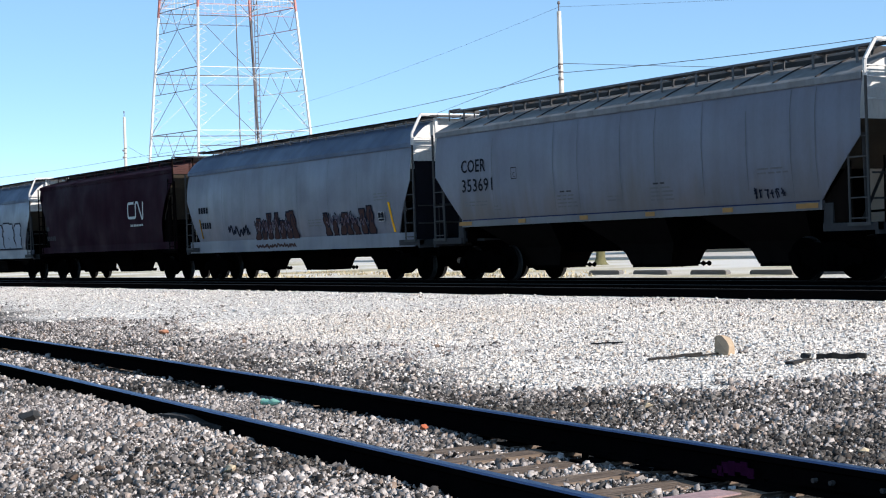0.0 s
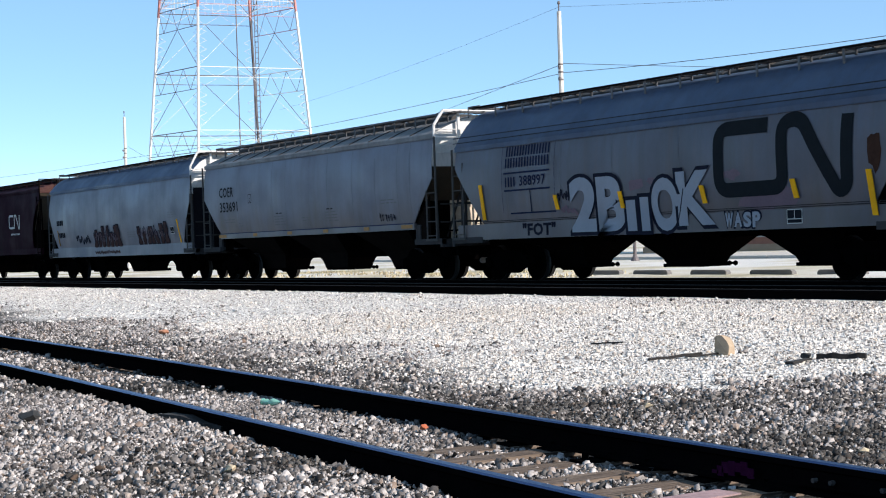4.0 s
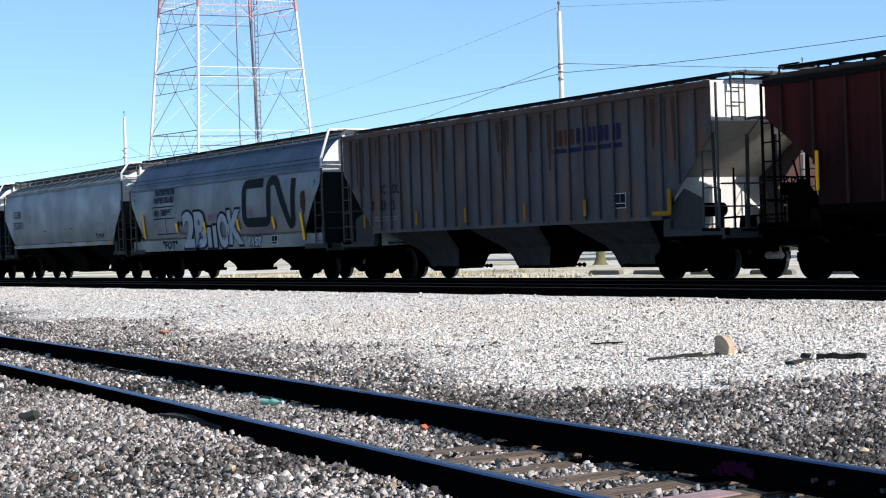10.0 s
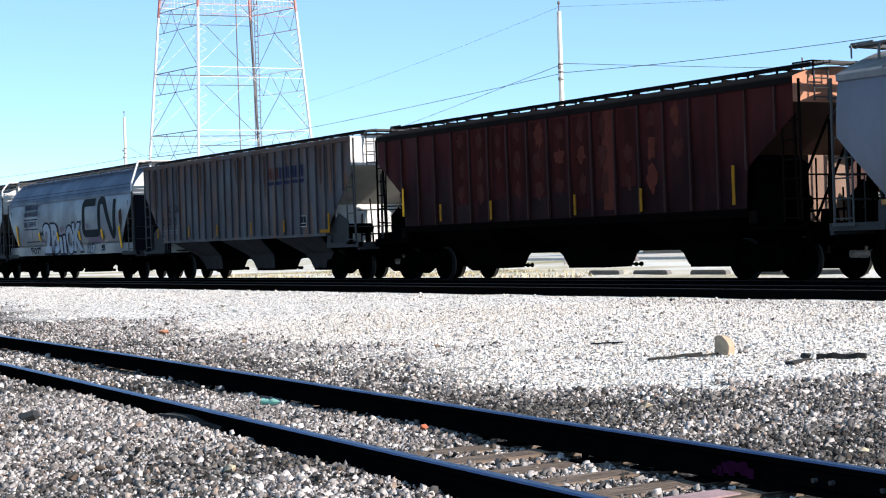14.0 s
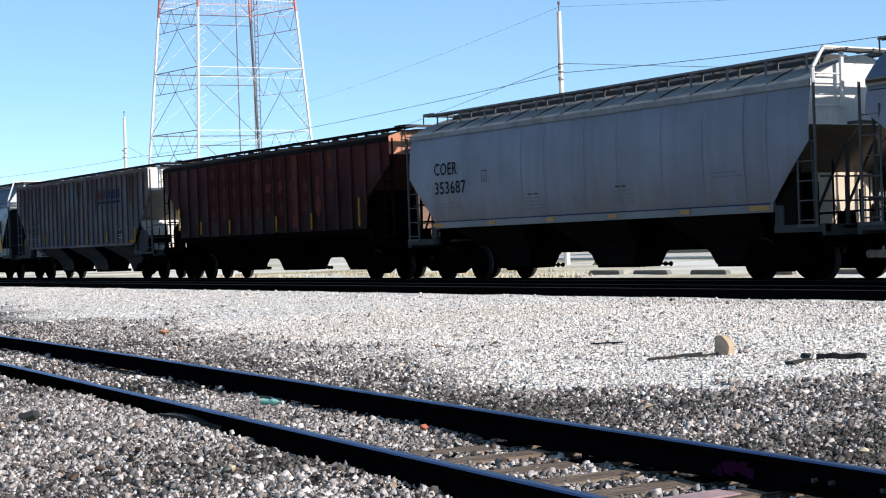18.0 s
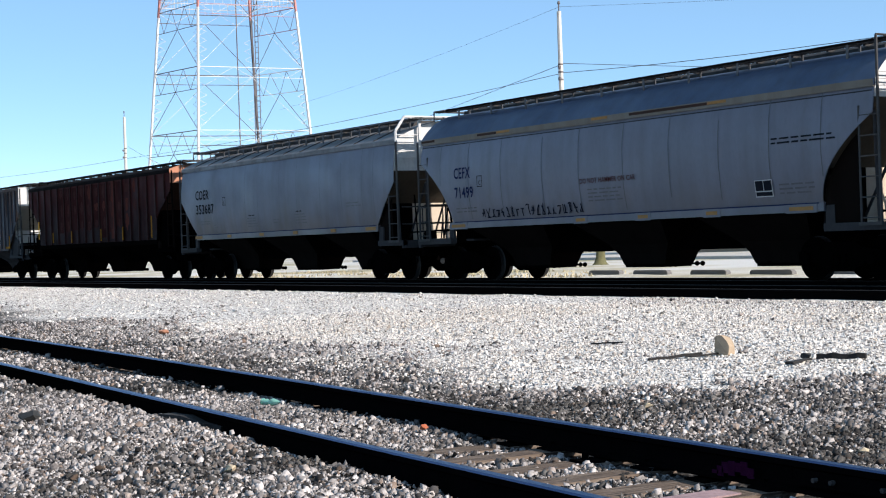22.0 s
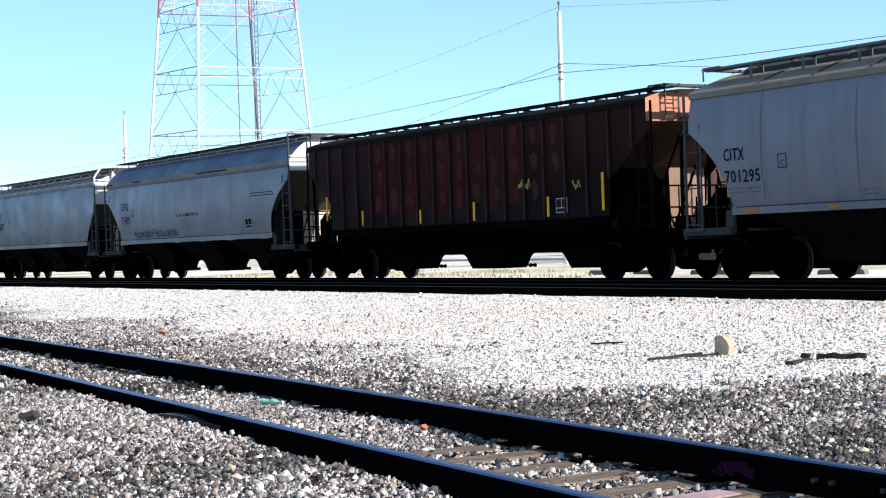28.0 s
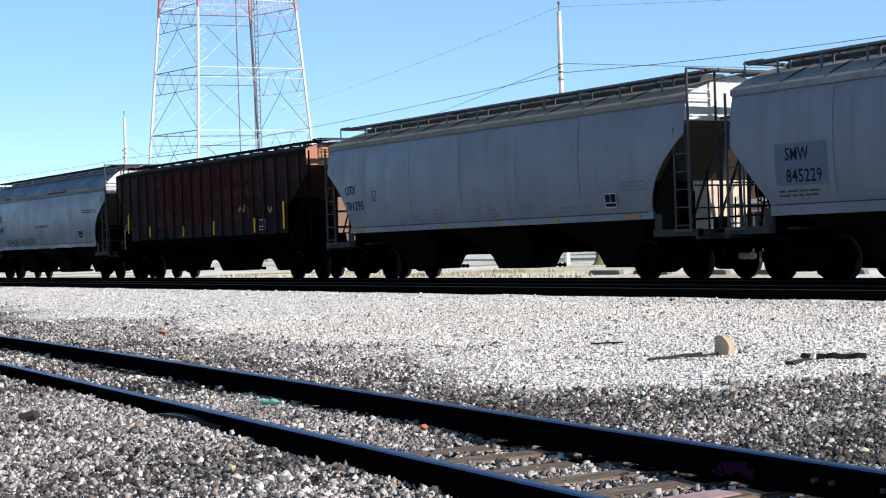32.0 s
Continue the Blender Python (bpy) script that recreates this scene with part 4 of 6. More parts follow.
# darker than the roofs, to hold the shade under the walkways
M_HATCH_SHADE = plain("hatch_shade_grey", (0.045, 0.042, 0.04), 0.7, 0, 0.5, 6, 0.2)
M_EDGE = plain("walkway_edge", (0.12, 0.12, 0.125), 0.7, 0, 0.25, 4, 0.2)
M_MAROON = paint("paint_maroon", (0.018, 0.003, 0.0085), dirt=(0.009, 0.0024, 0.005), amount=0.6, rough=0.65, shift=31, spec=0.03)
M_ROOF_A = paint("roof_grey", (0.19, 0.19, 0.195), amount=0.5, shift=5)
M_ROOF_BLUE = paint("roof_blue_grey", (0.055, 0.082, 0.14), dirt=(0.04, 0.04, 0.048), amount=0.45, shift=15, rough=0.5, spec=0.3)
M_ROOF_DUST = paint("roof_dusty", (0.17, 0.148, 0.12), dirt=(0.12, 0.09, 0.06), amount=0.6, shift=25)
M_ROOF_DARK = paint("roof_dark", (0.01, 0.008, 0.0075), dirt=(0.005, 0.004, 0.004), amount=0.6, shift=45, rough=0.85, spec=0.03)
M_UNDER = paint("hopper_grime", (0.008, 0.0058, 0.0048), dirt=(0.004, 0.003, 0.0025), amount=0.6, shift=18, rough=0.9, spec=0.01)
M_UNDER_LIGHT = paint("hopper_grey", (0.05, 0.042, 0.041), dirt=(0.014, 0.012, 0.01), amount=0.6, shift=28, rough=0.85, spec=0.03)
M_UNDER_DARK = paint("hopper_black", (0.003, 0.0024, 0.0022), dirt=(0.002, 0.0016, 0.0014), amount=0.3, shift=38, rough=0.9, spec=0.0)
# oxide paint of the sides, brightened for the sunlight on the ends
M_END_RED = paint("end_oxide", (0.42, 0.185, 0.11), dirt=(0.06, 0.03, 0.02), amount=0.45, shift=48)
M_END_MAROON = paint("end_maroon", (0.06, 0.02, 0.018), amount=0.4, shift=58)
M_TRIM_DARK = plain("trim_dark", (0.007, 0.005, 0.0045), 0.9, 0, 0.3, 5, 0.0)
M_TRIM_GREY = plain("trim_grey", (0.045, 0.043, 0.044), 0.8, 0, 0.3, 5, 0.05)
M_LADDER = plain("ladder_grey", (0.07, 0.067, 0.066), 0.8, 0, 0.3, 5, 0.05)
M_FADED = plain("faded_orange", (0.098, 0.022, 0.0135), 0.9, 0, 0.6, 2.5, 0.1)
M_FADED_WASH = paint("faded_red", (0.04, 0.0085, 0.0072), dirt=(0.01, 0.004, 0.0035), amount=0.7, rough=0.8, shift=91, spec=0.03)
M_FADED_DIM = plain("faded_orange_dim", (0.055, 0.0145, 0.011), 0.9, 0, 0.6, 2.5, 0.1)
M_WHITE_MARK = plain("white_marking", (0.45, 0.45, 0.44), 0.6, 0, 0.15)
M_RED_MARK = plain("red_marking", (0.075, 0.022, 0.018), 0.9, 0, 0.4, 5, 0.1)
M_NAVY = plain("navy_marking", (0.01, 0.015, 0.045), 0.8, 0, 0.3, 5, 0.1)
M_CHARCOAL = plain("charcoal_marking", (0.008, 0.011, 0.014), 0.8, 0, 0.3, 5, 0.1)
M_SPRAY_PALE = plain("spray_pale", (0.22, 0.24, 0.285), 0.6, 0, 0.15, 2)
M_SPRAY_DARK = plain("spray_dark", (0.008, 0.009, 0.02), 0.8, 0, 0.3, 5, 0.1)
M_SPRAY_RUST = plain("spray_rust", (0.058, 0.026, 0.022), 0.8, 0, 0.5, 3, 0.1)
M_SPRAY_PINK = plain("spray_pink", (0.13, 0.085, 0.11), 0.8, 0, 0.3, 3)
M_SPRAY_LIME = plain("spray_lime", (0.3, 0.3, 0.03), 0.6)
M_SIGN_BLUE = plain("patch_blue", (0.08, 0.1, 0.145), 0.7)
M_GREY_MARK = plain("grey_marking", (0.03, 0.03, 0.034), 0.8, 0, 0.3, 5, 0.1)
M_ORANGE = plain("orange_tape", (0.32, 0.15, 0.03), 0.7)


def yellow_bar(h, car, x, z0, z1, w=0.13, lean=0.0, worn=False, gap=0.014):
    bm = bmesh.new()
    box(bm, x - w / 2, x + w / 2, -0.01, 0.01, z0, z1)
    for v in bm.verts:
        v.co.x += lean * (z1 - v.co.z) / max(0.01, z1 - z0)
        v.co.y += -(h.y(max(h.sill, min(h.eave, v.co.z))) + (0.08 if h.ribs else gap))
    part("reflector_strip", bm, M_YELLOW_DIM if worn else M_YELLOW, car, "worn yellow reflective strip" if worn else "yellow reflective strip")


def sill_bars(h, car, xs, z0, z1, material=None, w=0.32, back=False):
    y = h.y(h.sill) + 0.026
    for i, x in enumerate(xs):
        ww = w * (1.9 if i in (0, len(xs) - 1) else 1)
        ob = part("reflector_strip", build((box, x - ww / 2, x + ww / 2, -y - 0.008, -y, z0, z1)), material or M_ORANGE, car, "faded orange reflective strip")
        if back:
            part("reflector_backing", build((box, x - ww / 2 - 0.1, x + ww / 2 + 0.1, -y - 0.003, -y + 0.004, z0 - 0.05, z1 + 0.05)), M_GREY_D, ob)


def seams(h, car, xs, width=0.022, low=None):
    for i, x in enumerate(xs):
        bm = bmesh.new()
        rng = random.Random(int(x * 100))
        z0, z1 = (low or h.sill + 0.05), h.eave - 0.06 - max(0, rng.uniform(-0.5, 0.35))
        zs = [z for z in row_list(z0 + rng.uniform(0, 0.3), z1, 16) if h.end(z) > abs(x) + 0.04]
        if len(zs) < 3:
            continue
        band(bm, [(x + 0.006 * math.sin(k * 0.9 + x), z) for k, z in enumerate(zs)], width)
        decal("weld_seam", bm, h, car, M_SEAM, "dark grimy weld seam", 0.006)


def marks(h, car, words, number, x, z1, z2, height, material=None, wide=(0.62, 0.62)):
    for w, z, k in ((words, z1, wide[0]), (number, z2, wide[1])):
        bm = text_bm(w, x, z, height, k, 0.012)
        decal("reporting_mark", bm, h, car, material or M_INK, "painted dark lettering")


def label_plate(h, car, x, z, w=0.46, t=0.42):
    bm = bmesh.new()
    bar(bm, x, x + w, z, z + t, 2, 2)
    ob = decal("label_plate", bm, h, car, M_WHITE_MARK, "white-edged black data panel", 0.026)
    bm = bmesh.new()
    for a in (0.04, 0.52):
        bar(bm, x + w * a, x + w * (a + 0.44), z + t * 0.36, z + t * 0.95)
    bar(bm, x + w * 0.04, x + w * 0.96, z + t * 0.06, z + t * 0.3)
    on_side(bm, h, 0.031)
    part("panel_print", bm, M_INK, ob)


def prints(h, car, spots, material=None):
    for i, (x, z, lines, width) in enumerate(spots):
        bm = bmesh.new()
        small_print(bm, x, z, lines, width, seed=i + 3)
        decal("stencil_print", bm, h, car, material or M_SEAM, "small stencilled lines, unreadable")


def box_mark(h, car, x, z, w=0.25, t=0.3):
    """A small stencilled square with a letter in it."""
    bm = bmesh.new()
    for a, b, c, d in ((x, x + w, z, z + 0.02), (x, x + w, z + t - 0.02, z + t), (x, x + 0.02, z + 0.021, z + t - 0.021), (x + w - 0.02, x + w, z + 0.021, z + t - 0.021)):
        bar(bm, a, b, c, d)
    ob = decal("stencil_box", bm, h, car, M_GREY_MARK, "small stencilled square frame")
    bm = text_bm("C", x + 0.07, z + 0.05, 0.12, 0.9, 0.005)
    on_side(bm, h, 0.012)
    part("stencil_letter", bm, M_GREY_MARK, ob)


def tag_row(h, car, x, z, w, t, n, material, seed):
    """A row of hand-sprayed letters too loose to read: two or three bent strokes each."""
    rng = random.Random(seed)
    for i in range(n):
        bm = bmesh.new()
        a, b = x + w * i / n, w / n * rng.uniform(0.55, 0.85)
        hh = t * rng.uniform(0.65, 1.1)
        for _ in range(rng.choice((2, 2, 3))):
            p, q, r = [(a + b * rng.random(), z + hh * v) for v in (rng.uniform(-0.05, 0.2), rng.uniform(0.3, 0.7), rng.uniform(0.8, 1.0))]
            band(bm, [tuple((1 - u) ** 2 * p[j] + 2 * u * (1 - u) * q[j] + u * u * r[j] for j in (0, 1)) for u in (0, 0.25, 0.5, 0.75, 1)], 0.032)
        f = rng.choice((0.05, 0.5, 0.95))
        band(bm, [(a, z + hh * f), (a + b / 2, z + hh * (f + rng.uniform(-0.1, 0.1))), (a + b, z + hh * f)], 0.03)
        decal("graffiti", bm, h, car, material, "loose sprayed letter", 0.018)


def scrawl(h, car, x, z, w, t, material, thick=0.04, seed=1, strokes=14, label="sprayed graffiti scrawl", gap=0.016):
    """A sprayed scrawl: quick looping strokes in a row."""
    rng = random.Random(seed)
    bm = bmesh.new()
    path = []
    for i in range(strokes * 2):
        # up and down with slack loops, now and then crossing back
        cx = x + w * (i + rng.uniform(-0.8, 0.8)) / (2 * strokes)
        path.append((cx, z + t * ((i % 2) * rng.uniform(0.6, 1.05) + ((i + 1) % 2) * rng.uniform(-0.05, 0.3))))
    fine = []
    for a, b, c in zip(path[:-2], path[1:-1], path[2:]):
        p, q = ((a[0] + b[0]) / 2, (a[1] + b[1]) / 2), ((b[0] + c[0]) / 2, (b[1] + c[1]) / 2)
        for k in range(5):
            u = k / 5
            fine.append(tuple((1 - u) ** 2 * p[j] + 2 * u * (1 - u) * b[j] + u * u * q[j] for j in (0, 1)))
    band(bm, fine, thick)
    decal("graffiti", bm, h, car, material, label, gap)


def piece(h, car, x, z, w, t, n, fill, edge, seed=1, slim=0.42, rough=0.2):
    """A filled graffiti piece of swollen upright shapes with a dark edge."""
    rng = random.Random(seed)
    under, over = bmesh.new(), bmesh.new()
    for i in range(n):
        cx, ww = x + w * (i + 0.5) / n, w / n * rng.uniform(0.85, 1.15)
        lean = rng.uniform(-1, 1) * rough * ww
        hh = t * rng.uniform(1.0 - rough * 0.9, 1.05)
        for bm, g in ((under, 0.07 if slim > 0.4 else 0.045), (over, 0.0)):
            m = 7
            rows = []
            for k in range(m + 1):
                zz = z - g + (hh + 2 * g) * k / m
                half = ww * (slim + 0.1 * math.sin(k * (1.7 + 0.4 * (i % 3)) + i * 2.1)) + g
                rows.append((bm.verts.new((cx - half + lean * k / m, 0, zz)), bm.verts.new((cx + half + lean * k / m, 0, zz))))
            for a, b in zip(rows[:-1], rows[1:]):
                bm.faces.new((a[0], a[1], b[1], b[0]))
        band(under, [(cx + rng.uniform(-0.1, 0.1) * ww, z + hh * (0.25 + 0.1 * k)) for k in range(5)], 0.05)
    a = decal("graffiti", under, h, car, edge, "large sprayed graffiti piece with a dark outline", 0.014)
    on_side(over, h, 0.02)
    part("graffiti_fill", over, fill, a)


def bubble_letter(h, car, letter, x0, x1, z0, z1, fill, edge, gap, rim=0.09):
    """One swollen sprayed letter, fitted to its place, over a dark edge."""
    for k, (m, fat, grow, g) in enumerate(((edge, 0.04, rim, gap), (fill, 0.045, 0.0, gap + 0.007))):
        bm = text_bm(letter, 0, 0, 1.0, 1.0, fat, smooth=5)
        lo = [min(v.co[i] for v in bm.verts) for i in (0, 2)]
        hi = [max(v.co[i] for v in bm.verts) for i in (0, 2)]
        for v in bm.verts:
            v.co.x = x0 - grow + (x1 - x0 + 2 * grow) * (v.co.x - lo[0]) / (hi[0] - lo[0])
            v.co.z = z0 - grow + (z1 - z0 + 2 * grow) * (v.co.z - lo[1]) / (hi[1] - lo[1])
        on_side(bm, h, g)
        ob = part("graffiti" if k == 0 else "graffiti_fill", bm, m, car if k == 0 else ob, "bubble-shaped pale graffiti letter with a dark outline" if k == 0 else "")


def stroke_path(corners, cut, n=6):
    """A line through corners, each rounded off over the length cut, with the straights divided."""
    c = [Vector(p) for p in corners]
    out = [c[0]]
    for a, b, d in zip(c[:-2], c[1:-1], c[2:]):
        k = min(cut, (a - b).length * 0.48, (d - b).length * 0.48)
        p, q = b + (a - b).normalized() * k, b + (d - b).normalized() * k
        out += [out[-1].lerp(p, i / 4) for i in range(1, 4)]
        out += [p.lerp(b, i / n).lerp(b.lerp(q, i / n), i / n) for i in range(n + 1)]
    return [tuple(p) for p in out + [out[-1].lerp(c[-1], i / 4) for i in range(1, 5)]]


def ribbon_mark(h, car, x, z, w, t, width, material):
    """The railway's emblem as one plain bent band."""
    bends = ((0.4, 0.97), (0, 0.97), (0, 0), (0.515, 0), (0.512, 0.98), (0.66, 1.02), (0.925, -0.12), (0.985, -0.02), (1.0, 1.0))
    bm = bmesh.new()
    band(bm, stroke_path([(x + w * a, z + t * b) for a, b in bends], 0.22 * t), width)
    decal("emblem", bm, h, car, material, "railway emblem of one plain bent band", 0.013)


def plain_letters(bm, x, z, n, pitch, t, stroke):
    """The letters of a name, each as two plain bars."""
    for i in range(n):
        a, b = x + i * pitch, x + i * pitch + pitch * 0.76
        bar(bm, a, a + stroke, z, z + t, 1, 2)
        bar(bm, b - stroke, b, z, z + t, 1, 2)


def blotch(bm, x, z, rx, rz, rings=4, sides=14, seed=1):
    """A ragged round patch in x and z."""
    rng = random.Random(seed)
    edge = [rng.uniform(0.6, 1.2) for _ in range(sides)]
    c = bm.verts.new((x, 0, z))
    last = None
    for k in range(1, rings + 1):
        ring = [bm.verts.new((x + rx * edge[i] * k / rings * math.cos(2 * math.pi * i / sides), 0, z + rz * edge[i] * k / rings * math.sin(2 * math.pi * i / sides))) for i in range(sides)]
        for i in range(sides):
            j = (i + 1) % sides
            bm.faces.new((c, ring[i], ring[j]) if last is None else (last[i], ring[i], ring[j], last[j]))
        last = ring


def add_car(*args, **kw):
    car = body_car(*args, **kw)
    CARS.append((car, args[1]))
    return car


# car 0: pale grey, mostly out of view
h = Hull(15.8, 1.38, 3.7, 4.65, 2.9, 1.0, roof=3.0)
car = add_car(h, -81.3, M_GREY_B, M_ROOF_BLUE, M_WHITE, M_TRIM_GREY, M_UNDER, "pale blue-grey covered hopper car with graffiti on its side", sill_low=1.0, full=True, closed="both", lift=0.05)
piece(h, car, 2.0, 1.5, 4.5, 1.2, 5, M_SPRAY_PALE, M_SPRAY_DARK, 4)
seams(h, car, [i * 1.55 - 6.2 for i in range(9)])

# car 1: maroon
h = Hull(15.7, 1.45, 4.1, 4.55, 3.7, 1.15, roof=1.7, belly=0.1, bow=2.2)
car = add_car(h, -63.95, M_MAROON, M_MAROON, M_END_MAROON, M_TRIM_DARK, M_UNDER_DARK, "dark maroon covered hopper car with a white emblem", sill_low=1.18, full=True, closed="both")
ribbon_mark(h, car, 3.35, 2.48, 1.6, 0.6, 0.1, M_WHITE_MARK)
bm = bmesh.new()
for i in range(8):
    bar(bm, 3.55 + i * 0.17, 3.67 + i * 0.17, 2.13, 2.21)
decal("web_line", bm, h, car, M_WHITE_MARK, "small white lettering")
bm = bmesh.new()
for i in range(5):
    bar(bm, -6.9 + i * 0.24, -6.72 + i * 0.24, 1.75, 1.95)
bar(bm, -6.9, -6.5, 2.2, 2.38)
decal("car_number", bm, h, car, M_GREY_MARK, "faded small car number")

# car 2: grey with graffiti
h = Hull(16.0, 1.38, 3.85, 4.65, 2.9, 0.85, roof=3.0, dark_end=True)
car = add_car(h, -46.63, M_GREY_B, M_ROOF_BLUE, M_WHITE, M_TRIM_GREY, M_UNDER_DARK, "blue-grey covered hopper car with rust-red graffiti low on its side", sill_low=0.98, full=True, closed="both", lift=0.05)
seams(h, car, [-6.2, -4.9, -3.0, -1.1, 0.9, 3.0, 4.9, 6.6])
scrawl(h, car, -4.6, 1.45, 2.1, 0.55, M_SPRAY_DARK, 0.09, 5, 9)
for x, w, z, t, sd in ((-2.4, 3.3, 1.36, 1.0, 6), (2.7, 3.2, 1.42, 0.85, 7)):
    piece(h, car, x, z, w, t * 0.9, 7, M_SPRAY_RUST, M_SPRAY_DARK, sd, 0.33, 0.5)
    scrawl(h, car, x, z + 0.05, w, t, M_SPRAY_DARK, 0.04, sd + 10, 14, gap=0.024)
    scrawl(h, car, x + 0.1, z + 0.1, w * 0.9, t * 0.7, M_SPRAY_PINK, 0.03, sd + 20, 12, gap=0.028)
scrawl(h, car, -2.4, 1.06, 3.2, 0.2, M_SPRAY_RUST, 0.07, 61, 16, "rust-red sprayed scrawl on the sill", 0.026)
yellow_bar(h, car, 6.75, 1.42, 2.3, 0.09, 0.18)
yellow_bar(h, car, -6.9, 1.5, 2.2, 0.07, 0.1, True)
bm = bmesh.new()
for k in range(4):
    bar(bm, -6.95 + k * 0.22, -6.79 + k * 0.22, 2.4, 2.62)
for k in range(5):
    bar(bm, -6.9 + k * 0.2, -6.76 + k * 0.2, 1.85, 2.07)
decal("reporting_mark", bm, h, car, M_INK, "dark worn lettering")
prints(h, car, [(5.9, 2.55, 3, 0.9), (1.6, 1.9, 3, 0.9)])
label_plate(h, car, 6.1, 1.75, 0.36, 0.28)


def three_bay_grey(centre, number, label):
    hh = Hull(15.6, 1.64, 4.0, 4.66, 2.88, 1.17, roof=1.35, belly=0.1)
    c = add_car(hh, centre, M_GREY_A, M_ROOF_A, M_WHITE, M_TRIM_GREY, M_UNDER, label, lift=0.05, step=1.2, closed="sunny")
    marks(hh, c, "COER", number, -6.48, 2.92, 2.4, 0.33, None, (0.9, 1.05))
    seams(hh, c, [-5.0, -2.3, -1.3, 0.35, 1.6, 3.2, 4.6, 5.9, 6.6], 0.02)
    bm = bmesh.new()
    bar(bm, -6.6, 6.6, 1.625, 1.65, 20)
    decal("sill_stripe", bm, hh, c, M_BLUEINK, "thin blue stripe along the sill", 0.024)
    sill_bars(hh, c, [-6.45, -3.8, -1.2, 1.3, 3.9, 6.25], 1.5, 1.6)
    prints(hh, c, [(-6.4, 2.1, 2, 1.1), (-2.2, 2.1, 4, 0.8), (1.38, 2.12, 4, 0.8), (4.9, 2.35, 2, 0.9), (-0.2, 2.0, 2, 0.5), (-5.0, 1.95, 2, 0.3)])
    prints(hh, c, [(-2.06, 2.2, 1, 0.45), (1.5, 2.22, 1, 0.55)], M_GREY_MARK)
    box_mark(hh, c, -4.12, 2.64)
    return hh, c


h, car = three_bay_grey(-29.45, "353691", "light grey covered hopper car with three bays and tagged sill")
tag_row(h, car, 4.75, 1.74, 0.95, 0.26, 6, M_SPRAY_DARK, 21)
tag_row(h, car, 2.55, 1.48, 1.8, 0.15, 9, M_SPRAY_DARK, 22)

# car 4: grey with the big emblem
h = Hull(16.1, 1.5, 3.52, 4.66, 3.05, 1.25, roof=2.8, belly=0.09, dark_end=True)
car = add_car(h, -12.43, M_GREY_C, M_ROOF_BLUE, M_WHITE, M_TRIM_GREY, M_UNDER_DARK, "grey covered hopper car with a large black emblem and pale graffiti", peaked=True, sill_low=1.1, full=True, tc=6.3, closed="sunny", lift=0.06)
ribbon_mark(h, car, 2.5, 1.97, 3.73, 1.36, 0.32, M_CHARCOAL)
bm = bmesh.new()
plain_letters(bm, -5.6, 3.22, 8, 0.245, 0.26, 0.06)
plain_letters(bm, -5.62, 2.93, 8, 0.245, 0.25, 0.06)
plain_letters(bm, -5.62, 2.44, 2, 0.25, 0.25, 0.06)
for z in (2.77, 2.32):
    bar(bm, -5.68, -3.66, z, z + 0.045, 6)
bar(bm, -5.46, -3.5, 1.73, 1.77, 6)
bar(bm, -4.55, -4.51, 1.77, 2.32)
for x in (-5.78, -3.48):
    bar(bm, x, x + 0.012, 1.8, 3.5, 1, 8)
decal("name_panel", bm, h, car, M_NAVY, "dark blue name panel of plain strokes and rules", 0.013)
decal("car_number", text_bm("388997", -5.0, 2.45, 0.25, 1.0, 0.012), h, car, M_NAVY, "dark blue car number", 0.013)
for k, (letter, x0, x1, z0, z1) in enumerate((("2", -2.88, -1.78, 1.2, 2.53), ("B", -1.8, -0.78, 1.19, 2.5), ("I", -0.72, -0.38, 1.18, 1.9), ("I", -0.2, 0.1, 1.17, 1.95),
                                             ("O", 0.2, 1.14, 1.15, 2.36), ("K", 1.1, 2.3, 1.25, 2.46))):
    bubble_letter(h, car, letter, x0, x1, z0, z1, M_SPRAY_PALE, M_SPRAY_DARK, 0.022 + 0.003 * (k % 2))
for k, letter in enumerate("WASP"):
    bubble_letter(h, car, letter, 2.6 + 0.28 * k, 2.84 + 0.28 * k, 1.19 - 0.01 * k, 1.49, M_SPRAY_PALE, M_SPRAY_DARK, 0.024 + 0.002 * (k % 2), 0.04)
bm = text_bm('"FOT"', -5.0, 1.18, 0.28, 1.3, 0.04)
decal("graffiti", bm, h, car, M_SPRAY_DARK, "small black sprayed word", 0.026)
scrawl(h, car, -3.4, 1.9, 0.7, 0.55, M_SPRAY_DARK, 0.04, 31, 6)
scrawl(h, car, -3.3, 1.6, 0.8, 0.3, M_SPRAY_PINK, 0.08, 32, 5)
for x, z, r in ((-0.3, 2.25, 0.28), (0.25, 2.3, 0.16), (2.9, 2.3, 0.2), (3.6, 1.75, 0.5), (4.4, 1.75, 0.35)):
    bm = bmesh.new()
    blotch(bm, x, z, r * 1.3, r * 0.6, seed=int(r * 100))
    decal("graffiti", bm, h, car, M_SPRAY_PINK, "faded pink sprayed blotch", 0.008)
for x, z0, z1 in ((-6.75, 1.62, 2.55), (-3.45, 1.78, 2.15), (-0.9, 1.72, 2.12), (1.95, 1.72, 2.12), (4.72, 1.72, 2.12), (6.78, 1.3, 2.2)):
    yellow_bar(h, car, x, z0, z1, 0.14, 0.08, gap=0.045)
label_plate(h, car, 4.45, 1.2, 0.44, 0.3)
bm = bmesh.new()
blotch(bm, 6.95, 2.55, 0.2, 0.5, seed=4)
decal("rust_patch", bm, h, car, plain("rust_patch", (0.05, 0.024, 0.016), 0.9, 0, 0.5, 5, 0.1), "brown rust patch", 0.008)
